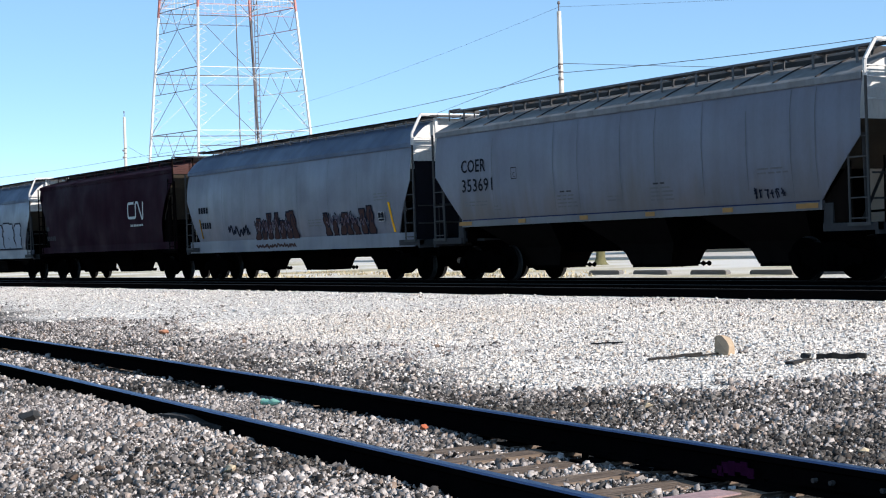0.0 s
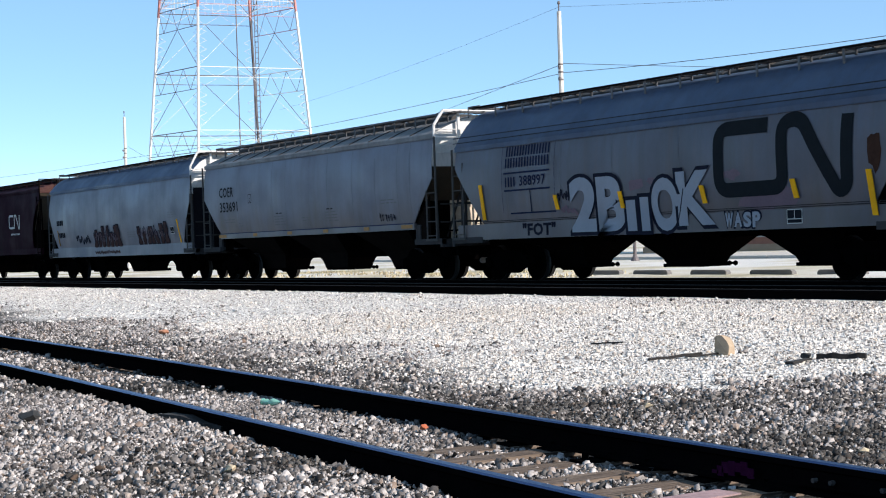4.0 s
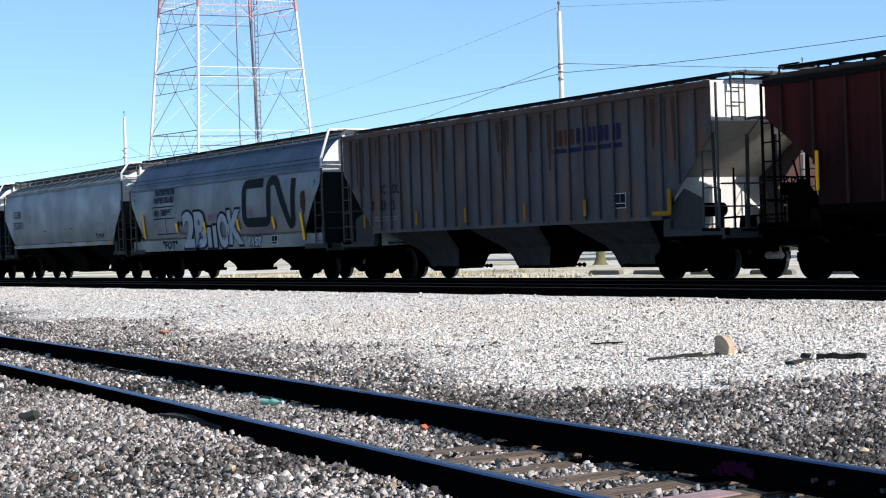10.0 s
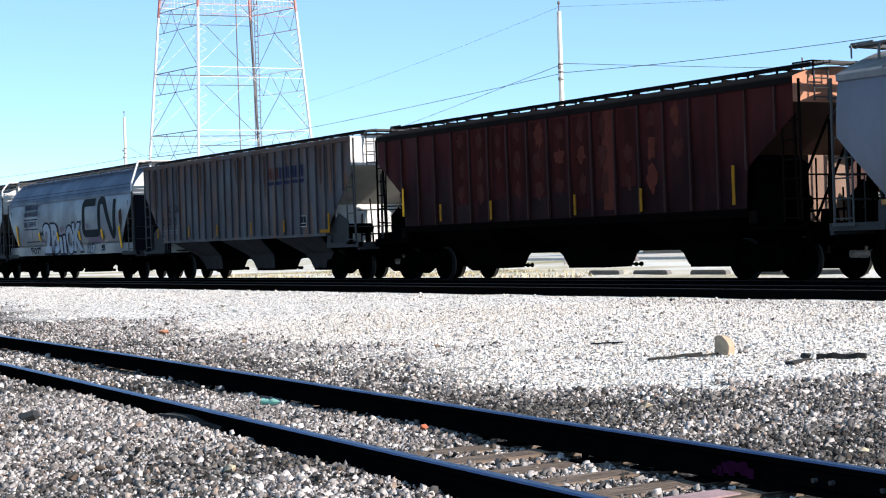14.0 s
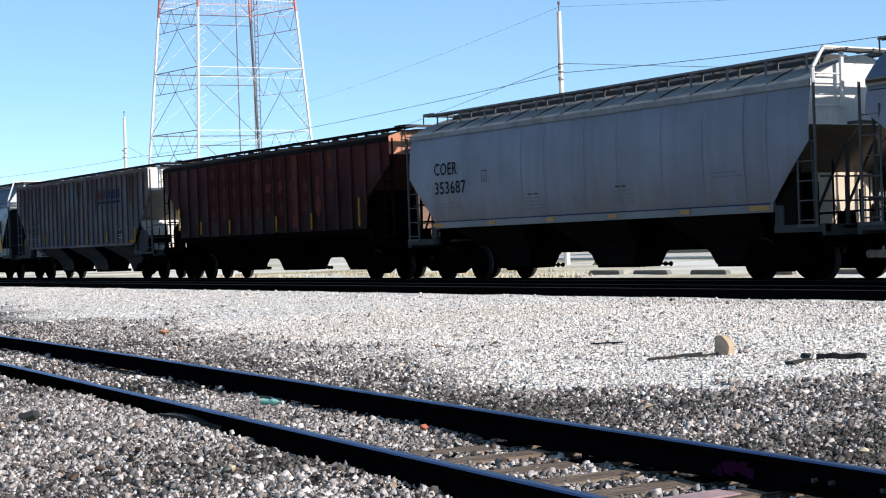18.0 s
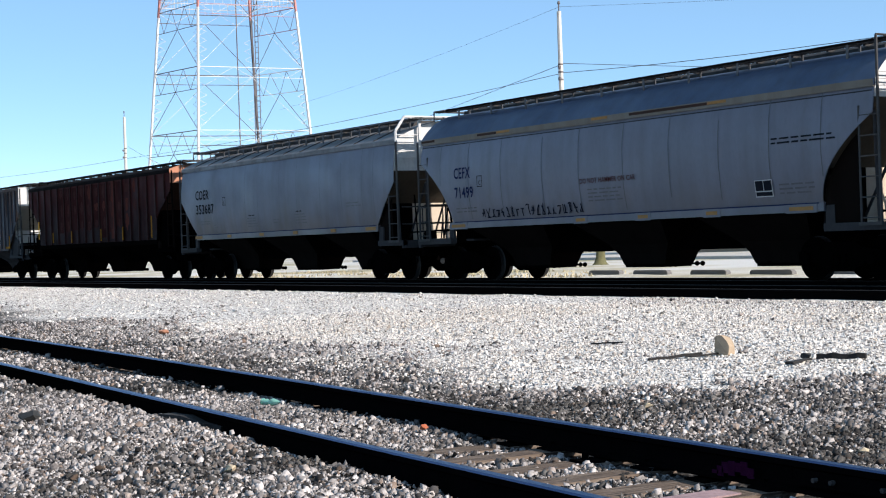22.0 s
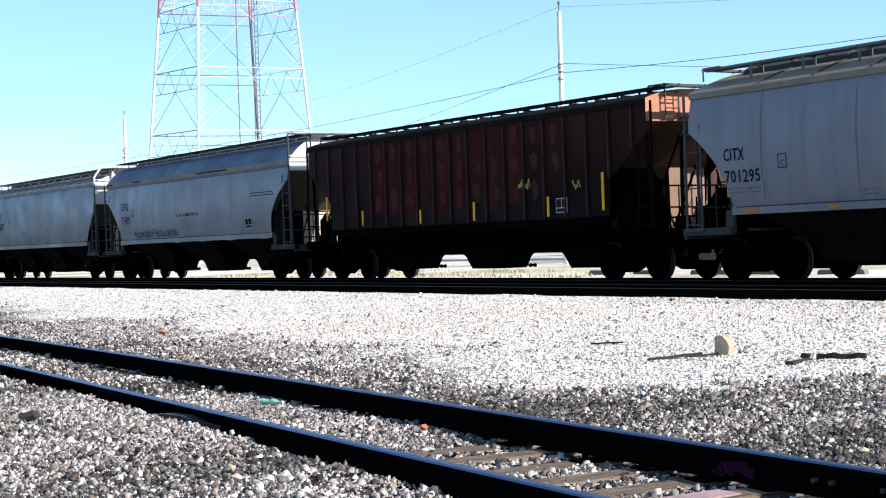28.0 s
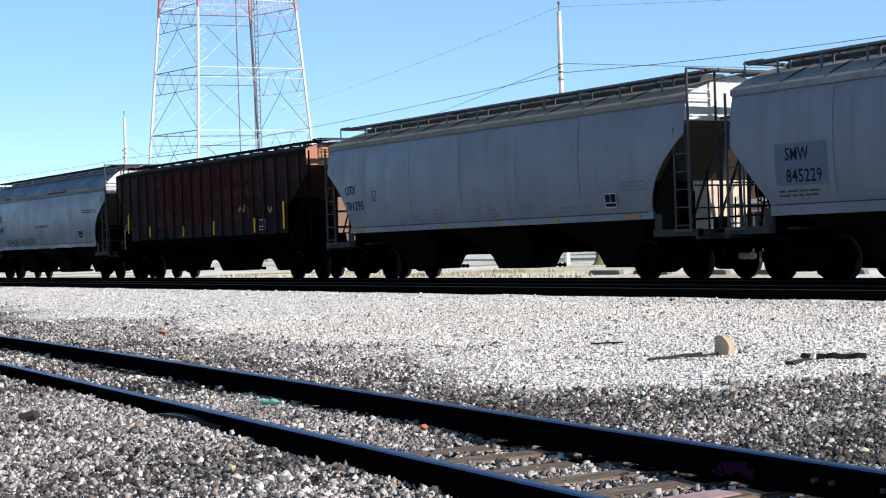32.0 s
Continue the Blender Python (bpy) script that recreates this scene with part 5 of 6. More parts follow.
seams(h, car, [-5.55, -3.25, -1.2, 1.2, 6.2], 0.022)
bm = bmesh.new()
for z in (1.53, 1.57):
    bar(bm, -7.3, 7.3, z, z + 0.015, 20)
decal("sill_stripe", bm, h, car, M_GREY_MARK, "", 0.02)
bm = bmesh.new()
for z, y in ((3.72, 1.6), (3.86, 1.585)):
    box(bm, -8.05, 8.05, -y, -y + 0.03, z, z + 0.02)
part("roof_seam", bm, M_GREY_MARK, car)

# car 5: old ribbed grey
h = Hull(16.65, 1.47, 4.28, 4.45, 3.22, 1.75, half=1.52, belly=0.0, roof=1.2, ribs=28, drop=0.85)
car = add_car(h, 5.48, M_RIB_GREY, M_RIB_GREY, M_WHITE, M_TRIM_GREY, M_UNDER_LIGHT, "ribbed grey covered hopper car with rust streaks and bare hopper slopes", lift=0.13, sill_low=1.4)
bm = bmesh.new()
plain_letters(bm, 2.55, 3.35, 2, 0.47, 0.38, 0.14)
decal("name_mark", bm, h, car, M_RED_MARK, "faded red and blue name of plain strokes", 0.02)
bm = bmesh.new()
plain_letters(bm, 3.5, 3.35, 4, 0.45, 0.38, 0.14)
bar(bm, 2.5, 5.25, 3.16, 3.27, 12)
decal("name_mark", bm, h, car, M_NAVY, "faded red and blue name of plain strokes", 0.02)
for words, x, z in (("BC", -6.15, 2.55), ("OL", -5.42, 2.55), ("80", -6.78, 2.08), ("23", -6.1, 2.08), ("5", -5.4, 2.08)):
    decal("reporting_mark", text_bm(words, x, z, 0.27, 0.75, 0.01), h, car, M_INK, "worn black stencilled lettering", 0.02)
prints(h, car, [(-6.7, 1.85, 2, 1.5)])
label_plate(h, car, 4.92, 1.72, 0.42, 0.36)
rng = random.Random(23)
for x in [-7.9, -7.45, -7.1, -6.3] + [rng.uniform(-5.5, 7.8) for _ in range(16)]:
    w, top, low = rng.uniform(0.08, 0.26), 4.18, rng.uniform(2.6, 3.7)
    bm = bmesh.new()
    g = [(x - w / 2 * (1 - 0.75 * k / 7) + rng.uniform(-0.02, 0.02), x + w / 2 * (1 - 0.75 * k / 7) + rng.uniform(-0.02, 0.02), top + (low - top) * k / 7) for k in range(8)]
    rows = [(bm.verts.new((a, 0, z)), bm.verts.new((b, 0, z))) for a, b, z in g]
    for p, q in zip(rows[:-1], rows[1:]):
        bm.faces.new((p[0], p[1], q[1], q[0]))
    decal("rust_streak", bm, h, car, M_RUST, "brown rust streak running down from the eave", 0.006 + 0.001 * rng.randrange(4))
for x in (-6.98, -4.0, -1.46, 1.32, 3.83):
    yellow_bar(h, car, x, 1.58, 1.98, 0.09, worn=True)
yellow_bar(h, car, 6.95, 1.6, 2.1, 0.11, worn=True)
part("reflector_strip", build((box, 6.35, 7.0, -1.61, -1.6, 1.5, 1.6)), M_YELLOW_DIM, car, "worn yellow reflective strip")


def ribbed_red(centre, length, side, seed, label):
    hh = Hull(length, 1.55, 4.1, 4.46, 3.42, 1.45, half=1.52, belly=0.0, roof=2.6, ribs=19, knee=2.43)
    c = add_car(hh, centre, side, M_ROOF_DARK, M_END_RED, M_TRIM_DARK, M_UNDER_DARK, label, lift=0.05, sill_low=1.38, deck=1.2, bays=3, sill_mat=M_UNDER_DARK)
    rng = random.Random(seed)
    n = (length - 1.0) / 18
    for i in range(-5, 4):
        bm = bmesh.new()
        bar(bm, (i + 0.5) * n - 0.3, (i + 0.5) * n + 0.3, 1.75 + rng.uniform(0, 0.5), 4.02, 1, 6)
        decal("faded_panel", bm, hh, c, M_FADED_WASH, "panel faded to a warmer red", 0.003)
    # ghosts of three rows of old lettering, worn to ragged blots between the ribs
    for r in range(3):
        for i in range(-5, 6):
            if rng.random() < 0.8:
                x, z = (i + 0.5) * n, 3.72 - r * 0.7 + rng.uniform(-0.06, 0.06)
                bm = bmesh.new()
                blotch(bm, x + rng.uniform(-0.06, 0.06) * n, z, rng.uniform(0.13, 0.22), rng.uniform(0.2, 0.32), 3, 17, rng.randrange(1000))
                decal("faded_mark", bm, hh, c, M_FADED if side == M_OXIDE and rng.random() < 0.45 and -3 < i else M_FADED_DIM, "faded orange ghost of old lettering", 0.004 + 0.001 * (i % 3))
    return hh, c


h, car = ribbed_red(23.98, 17.0, M_OXIDE, 5, "oxide red ribbed hopper car with ghosts of old lettering")
bm = bmesh.new()
bar(bm, 2.18, 2.64, 1.7, 4.06, 2, 6)
decal("faded_mark", bm, h, car, M_FADED, "patch of faded orange paint", 0.005)
for x, z0, z1 in ((-7.0, 1.85, 2.65), (-5.01, 1.65, 2.12), (-2.53, 1.62, 2.12), (1.13, 1.62, 2.12), (3.65, 1.62, 2.15), (6.75, 1.65, 2.5)):
    yellow_bar(h, car, x, z0, z1, 0.08, worn=-6 < x)

h, car = three_bay_grey(41.5, "353687", "light grey covered hopper car with three bays and orange reflectors")

# car 8: grey with blue roof
h = Hull(16.7, 1.6, 3.85, 4.69, 3.3, 1.45, roof=2.8, belly=0.13, bow=1.9)
car = add_car(h, 59.14, M_GREY_D, M_ROOF_BLUE, M_WHITE, M_TRIM_GREY, M_UNDER, "pale grey covered hopper car with a blue-grey roof", sill_low=1.43, lift=0.09, step=1.6, closed="sunny")
marks(h, car, "CEFX", "71499", -6.6, 2.78, 2.25, 0.29, M_BLUEINK, (0.77, 0.84))
seams(h, car, [-7.3, -5.9, -4.36, -2.53, -1.01, 0.69, 2.34, 3.98, 5.53, 7.0], 0.03)
prints(h, car, [(-6.6, 1.95, 2, 1.0), (-0.7, 2.2, 4, 1.3), (5.75, 2.0, 3, 1.0)])
box_mark(h, car, -5.47, 2.51)
decal("stencil_print", text_bm("DO NOT HAMMER ON CAR", -0.98, 2.37, 0.12, 0.93, 0.012), h, car, M_RED_MARK, "faded red stencilled warning")
prints(h, car, [(5.6, 2.95, 2, 1.8)], M_INK)
label_plate(h, car, 5.05, 1.78, 0.52, 0.36)
tag_row(h, car, -5.37, 1.68, 4.5, 0.26, 20, M_SPRAY_DARK, 43)
prints(h, car, [(-3.05, 1.48, 1, 1.2)], M_GREY_MARK)
sill_bars(h, car, [-6.6, -1.12, 1.25, 3.6, 6.3], 1.46, 1.54, None, 0.36, True)
bm = bmesh.new()
bar(bm, -6.8, 6.8, 1.585, 1.61, 20)
decal("sill_stripe", bm, h, car, M_BLUEINK, "", 0.024)
for x, w in ((-5.0, 0.5), (-8.0, 0.35), (2.4, 1.5)):
    part("rust_stain", build((box, x - w, x + w, -h.y(h.eave) - 0.0595, -h.y(h.eave) - 0.045, h.eave + 0.015, h.eave + 0.075)), M_RUST, car, "rusty stain along the eave")
for x in (-4.29, -0.22, 3.9):
    part("roof_tape", build((box, x - 0.3, x + 0.3, -h.y(h.eave) - 0.062, -h.y(h.eave) - 0.045, h.eave + 0.02, h.eave + 0.08)), M_ORANGE, car)
bm = bmesh.new()
box(bm, -8.3, 8.3, -h.y(h.eave) - 0.035, -h.y(h.eave), h.eave - 0.14, h.eave - 0.11)
part("roof_seam", bm, M_GREY_MARK, car)
part("eave_band", build((box, -8.34, 8.34, -h.y(h.eave) - 0.056, -h.y(h.eave) - 0.02, h.eave - 0.05, h.eave + 0.1, 0.004)), M_ROOF_DUST, car, "dusty tan band along the eave")

h, car = ribbed_red(77.35, 16.75, M_OXIDE_B, 9, "oxide brown ribbed hopper car with yellow reflectors and lime tags")
for x, z0, z1 in ((-7.07, 1.85, 2.6), (-4.83, 1.65, 2.1), (-1.52, 1.62, 2.0), (1.23, 1.62, 2.12), (4.59, 1.62, 2.12), (6.81, 1.7, 2.6)):
    yellow_bar(h, car, x, z0, z1, 0.08)
scrawl(h, car, 3.2, 2.2, 0.6, 0.5, M_SPRAY_LIME, 0.03, 51, 7)
scrawl(h, car, 5.5, 2.15, 0.4, 0.4, M_SPRAY_LIME, 0.03, 52, 5)
label_plate(h, car, 4.85, 1.7, 0.46, 0.36)

# car 10
h = Hull(16.75, 1.6, 4.05, 4.65, 3.3, 1.25, roof=1.3, belly=0.12, bow=2.0)
car = add_car(h, 95.6, M_GREY_D, M_ROOF_DUST, M_WHITE, M_TRIM_GREY, M_UNDER, "pale grey covered hopper car with a dusty tan roof", sill_low=1.44, lift=0.06, step=1.55, closed="sunny")
marks(h, car, "CITX", "701295", -7.25, 2.6, 2.13, 0.26, None, (0.72, 0.93))
seams(h, car, [-6.1, -3.45, -0.8, 1.85, 4.5], 0.03)
prints(h, car, [(-7.2, 1.98, 2, 1.0), (-3.4, 1.8, 2, 0.4), (-2.3, 1.95, 4, 0.5), (0.4, 1.95, 4, 0.5), (2.0, 1.9, 3, 0.4), (6.1, 2.3, 3, 0.9), (3.6, 1.8, 2, 0.7)])
box_mark(h, car, -5.62, 2.36)
label_plate(h, car, 5.45, 1.75, 0.44, 0.34)
sill_bars(h, car, [-6.6, -4.2, -1.8, 0.8, 3.4, 6.4], 1.47, 1.56)
bm = bmesh.new()
bar(bm, -7.0, 7.0, 1.59, 1.61, 20)
decal("sill_stripe", bm, h, car, M_BLUEINK, "", 0.024)

# car 11
h = Hull(16.75, 1.6, 4.0, 4.65, 2.9, 1.1, roof=1.4, belly=0.12)
car = add_car(h, 113.85, M_GREY_D, M_ROOF_A, M_WHITE, M_TRIM_GREY, M_UNDER, "pale grey covered hopper car with a blue patch behind its lettering", sill_low=1.38, lift=0.06, closed="sunny")
bm = bmesh.new()
bar(bm, -7.05, -5.6, 1.98, 2.85, 3, 4)
decal("patch", bm, h, car, M_SIGN_BLUE, "repainted blue patch", 0.008)
marks(h, car, "SMW", "845229", -6.75, 2.5, 2.05, 0.26, None, (0.75, 0.85))
prints(h, car, [(-7.0, 1.85, 2, 1.2)], M_SLOPE)
seams(h, car, [-5.4, -3.0, -1.0, 1.0], 0.02)
bm = bmesh.new()
bar(bm, -7.2, 7.2, 1.59, 1.61, 20)
decal("sill_stripe", bm, h, car, M_BLUEINK, "", 0.024)


# ---- beyond the railway ----
M_TOWER_WHITE = plain("tower_white", (0.7, 0.68, 0.66), 0.5, 0, 0.15, 2)
M_TOWER_RED = plain("tower_red", (0.45, 0.16, 0.14), 0.5, 0, 0.2, 2)
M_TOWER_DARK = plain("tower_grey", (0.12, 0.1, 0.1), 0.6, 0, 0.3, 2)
M_POLE = plain("pole_wood", (0.62, 0.58, 0.53), 0.85, 0, 0.3, 3)
M_WIRE = plain("wire", (0.02, 0.02, 0.022), 0.6)
M_CONCRETE = plain("concrete", (0.5, 0.48, 0.44), 0.9, 0, 0.25, 3)
M_BRICK = plain("brick_wall", (0.34, 0.15, 0.1), 0.9, 0, 0.3, 3)
M_CREAM = plain("cream_wall", (0.68, 0.62, 0.52), 0.85, 0, 0.12, 1)
M_GLASS = plain("window_glass", (0.03, 0.035, 0.04), 0.08, 0, 0.1, 1)


def make_tower():
    """Four-legged lattice tower; legs lean in, panels of cross bracing between level rings."""
    foot = [Vector((-147.84, 58.42, 0.15)), Vector((-139.17, 60.55, 0.15)), Vector((-137.34, 73.19, 0.15)), Vector((-144.98, 70.46, 0.15))]
    head = [Vector((-146.26, 61.16, 34.0)), Vector((-138.75, 61.43, 34.0)), Vector((-139.0, 70.75, 34.0)), Vector((-145.68, 69.56, 34.0))]

    def at(i, z):
        return foot[i] + (head[i] - foot[i]) * ((z - 0.15) / 33.85)

    base = (foot[0] + foot[1] + foot[2] + foot[3]) / 4
    tw = thing("lattice_tower", "tall white and red painted steel lattice tower", "tower", Matrix.Translation(base))
    o = -base
    # rear leg and members of shaded faces are coloured dark grey in place of shade
    for i in range(4):
        bm = bmesh.new()
        rod(bm, at(i, 0.15) + o, at(i, 24.6) + o, 0.14, 6)
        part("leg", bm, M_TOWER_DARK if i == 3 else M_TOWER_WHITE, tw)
        part("leg_top", build((rod, at(i, 24.6) + o, at(i, 34) + o, 0.14, 6)), M_TOWER_RED, tw)
    levels = [0.83, 6.88, 12.93, 18.98, 25.0, 31.05]
    for a, b in zip(levels[:-1], levels[1:]):
        red = M_TOWER_RED if a > 24 else M_TOWER_WHITE
        for i in range(4):
            j = (i + 1) % 4
            p, q, r, s = at(i, a) + o, at(j, a) + o, at(j, b) + o, at(i, b) + o
            # dark grey here puts the shade of these faces into the colour
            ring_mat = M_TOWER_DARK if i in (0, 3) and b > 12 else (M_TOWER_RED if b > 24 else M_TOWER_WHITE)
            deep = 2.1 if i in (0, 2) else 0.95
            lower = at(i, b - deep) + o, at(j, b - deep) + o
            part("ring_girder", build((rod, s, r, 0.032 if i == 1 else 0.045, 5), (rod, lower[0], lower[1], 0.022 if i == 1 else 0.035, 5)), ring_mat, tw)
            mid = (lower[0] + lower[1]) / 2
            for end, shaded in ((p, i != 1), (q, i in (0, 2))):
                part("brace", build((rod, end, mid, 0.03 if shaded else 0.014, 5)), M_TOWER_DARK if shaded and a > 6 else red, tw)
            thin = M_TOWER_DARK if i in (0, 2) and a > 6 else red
            for c, d in ((p, s), (q, r)):
                bm = bmesh.new()
                aside = (mid - (c + d) / 2)
                aside.z = 0
                aside = aside.normalized() * 0.85
                for f in (0.06, 0.2, 0.34, 0.48):
                    u = c + (d - c) * (f + 0.07) + aside
                    rod(bm, c + (d - c) * f, u, 0.015, 4)
                    rod(bm, c + (d - c) * (f + 0.14), u, 0.015, 4)
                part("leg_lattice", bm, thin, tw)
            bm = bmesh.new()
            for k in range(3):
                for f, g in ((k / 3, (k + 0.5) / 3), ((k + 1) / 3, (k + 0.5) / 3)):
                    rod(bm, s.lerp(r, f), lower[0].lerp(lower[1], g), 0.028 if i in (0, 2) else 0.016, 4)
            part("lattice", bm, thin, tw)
    # walkway with rails on the front left
    bm = bmesh.new()
    z = 25.0
    for i in range(4):
        j = (i + 1) % 4
        for k in (0.0, 0.55, 1.1):
            rod(bm, at(i, z + k) + o, at(j, z + k) + o, 0.03, 4)
        n = 12
        for k in range(n):
            p = at(i, z) + (at(j, z) - at(i, z)) * k / n + o
            rod(bm, p, p + Vector((0, 0, 1.1)), 0.018, 4)
    part("walkway_rail", bm, M_TOWER_WHITE, tw)
    # ladder and cable mast inside
    c = (foot[2] + foot[3]) / 2 + o
    bm = bmesh.new()
    for d in (-0.35, 0.35):
        rod(bm, c + Vector((d, -3.5, 0)), c + Vector((d, -3.5, 33)), 0.04, 5)
    for k in range(60):
        z = 0.5 + k * 0.53
        rod(bm, c + Vector((-0.35, -3.5, z)), c + Vector((0.35, -3.5, z)), 0.03, 4)
    part("ladder", bm, M_TOWER_DARK, tw)
    part("cable_run", build((rod, c + Vector((-3.2, -2.4, 0)), c + Vector((-3.2, -2.4, 33)), 0.04, 6), (rod, c + Vector((-2.6, -4.4, 0)), c + Vector((-2.6, -4.4, 33)), 0.06, 5)), M_TOWER_DARK, tw)


make_tower()


def make_pole(x, y, height, label, lean=0.0):
    p = thing("utility_pole", label, "utility pole", pose(x, y, 0.13, 0, lean, 0))
    part("shaft", build((rod, (0, 0, 0), (0, 0, height), 0.17, 10, 0.11)), M_POLE, p)
    part("cap_pin", build((rod, (0, 0, height), (0, 0, height + 0.35), 0.03, 6), (lathe, [(0.03, height + 0.3), (0.07, height + 0.38), (0.05, height + 0.5)], (0, 0, 0), "Z", 8)), M_TOWER_DARK, p)
    for z in (height * 0.775, height * 0.73):
        part("insulator", build((rod, (0.1, -0.1, z), (0.3, -0.3, z), 0.03, 6), (lathe, [(0.06, z - 0.08), (0.09, z), (0.06, z + 0.1)], (0.3, -0.3, 0), "Z", 8)), M_TOWER_DARK, p)
    for k in range(3):
        part("pole_band", build((lathe, [(0.125, -0.04), (0.135, -0.03), (0.135, 0.03), (0.125, 0.04)], (0, 0, height * (0.79 - 0.03 * k)), "Z", 10)), M_TOWER_DARK, p)
    return p


make_pole(-62.69, 46.83, 12.5, "pale weathered wooden utility pole with wires")
make_pole(-133.2, 51.3, 13.4, "thin weathered wooden utility pole far off")


def wire(a, b, sag, r=0.014):
    a, b = Vector(a), Vector(b)
    bm = bmesh.new()
    n = 24
    side = (b - a).cross(Vector((0, 0, 1))).normalized() * r
    up = Vector((0, 0, r))
    last = None
    for i in range(n + 1):
        p = a + (b - a) * i / n - Vector((0, 0, sag * 4 * (i / n) * (1 - i / n)))
        ring = [bm.verts.new(p + q) for q in (side, up, -side, -up)]
        for k in range(4) if last else ():
            bm.faces.new((last[k], last[(k + 1) % 4], ring[(k + 1) % 4], ring[k]))
        last = ring
    ob = solid("overhead_wire", bm, M_WIRE, "dark overhead wire strung between the poles", "wire", group="overhead wires")
    return ob


make_pole(-68.6, 69.3, 11.2, "wooden utility pole on the far side of the lot")
make_pole(-50.4, 70.1, 13.3, "wooden utility pole beside the brick building")
PA, PB = Vector((-62.55, 47.0, 9.6)), Vector((-133.15, 51.4, 9.85))
wire(PA, (-2.0, 46.6, 9.6), 0.95)
wire(PA, PB, 0.35)
wire(PB, (-205.0, 53.0, 11.3), 0.35)
wire((-62.69, 46.86, 10.0), (-139.0, 70.0, 9.05), 0.06)
wire((-62.66, 46.95, 10.06), (-68.6, 69.3, 11.19), 0.03)
wire((-62.69, 46.87, 12.85), (-50.4, 70.1, 13.6), 0.1, 0.006)
wire((-62.69, 46.87, 12.85), (-131.0, 65.5, 14.2), 0.3, 0.006)
wire((-133.1, 51.5, 10.9), (-120.0, 50.0, 8.2), 0.1, 0.012)


def make_brick_building():
    """A long low brick building with a pale base, windows and a flat roof."""
    b = thing("brick_building", "low red brick building with white window bands and flat roof", "building", pose(-92.0, 76.0, 0.12, 0, 0, 14))
    length, depth, tall = 44.0, 16.0, 6.6
    wall = bmesh.new()
    ws = [(3 + 5.2 * i, 5.2 + 5.2 * i) for i in range(8)]
    z0, z1 = 1.1, 2.9
    box(wall, 0, length, 0, 0.4, 0.5, z0)
    box(wall, 0, length, 0, 0.4, z1, tall)
    xs = [0] + [v for w in ws for v in w] + [length]
    for i in range(0, len(xs), 2):
        box(wall, xs[i], xs[i + 1], 0, 0.4, z0, z1)
    box(wall, 0, 0.4, 0.4, depth, 0.5, tall)
    box(wall, length - 0.4, length, 0.4, depth, 0.5, tall)
    box(wall, 0.4, length - 0.4, depth - 0.4, depth, 0.5, tall)
    part("wall", wall, M_BRICK, b)
    part("base", build((box, -0.1, length + 0.1, -0.1, depth + 0.1, 0, 0.5)), plain("tan_stone_base", (0.42, 0.28, 0.18), 0.9, 0, 0.25, 3), b, "tan stone base course")
    part("roof", build((box, -0.2, length + 0.2, -0.2, depth + 0.2, tall, tall + 0.25)), M_CREAM, b, "flat roof with pale edge")
    part("string_course", build((box, -0.05, length + 0.05, -0.06, 0.02, 3.4, 3.7)), M_CREAM, b)
    for a, c in ws:
        w = part("window", build((box, a, c, 0.15, 0.2, z0, z1)), M_GLASS, b)
        part("frame", build((box, a, c, 0.08, 0.22, z1 - 0.1, z1), (box, a, c, 0.08, 0.22, z0, z0 + 0.08), (box, (a + c) / 2 - 0.04, (a + c) / 2 + 0.04, 0.08, 0.22, z0, z1)), M_CREAM, w)
        part("sill", build((box, a - 0.1, c + 0.1, -0.12, 0.06, z0 - 0.12, z0)), M_CONCRETE, w)


make_brick_building()


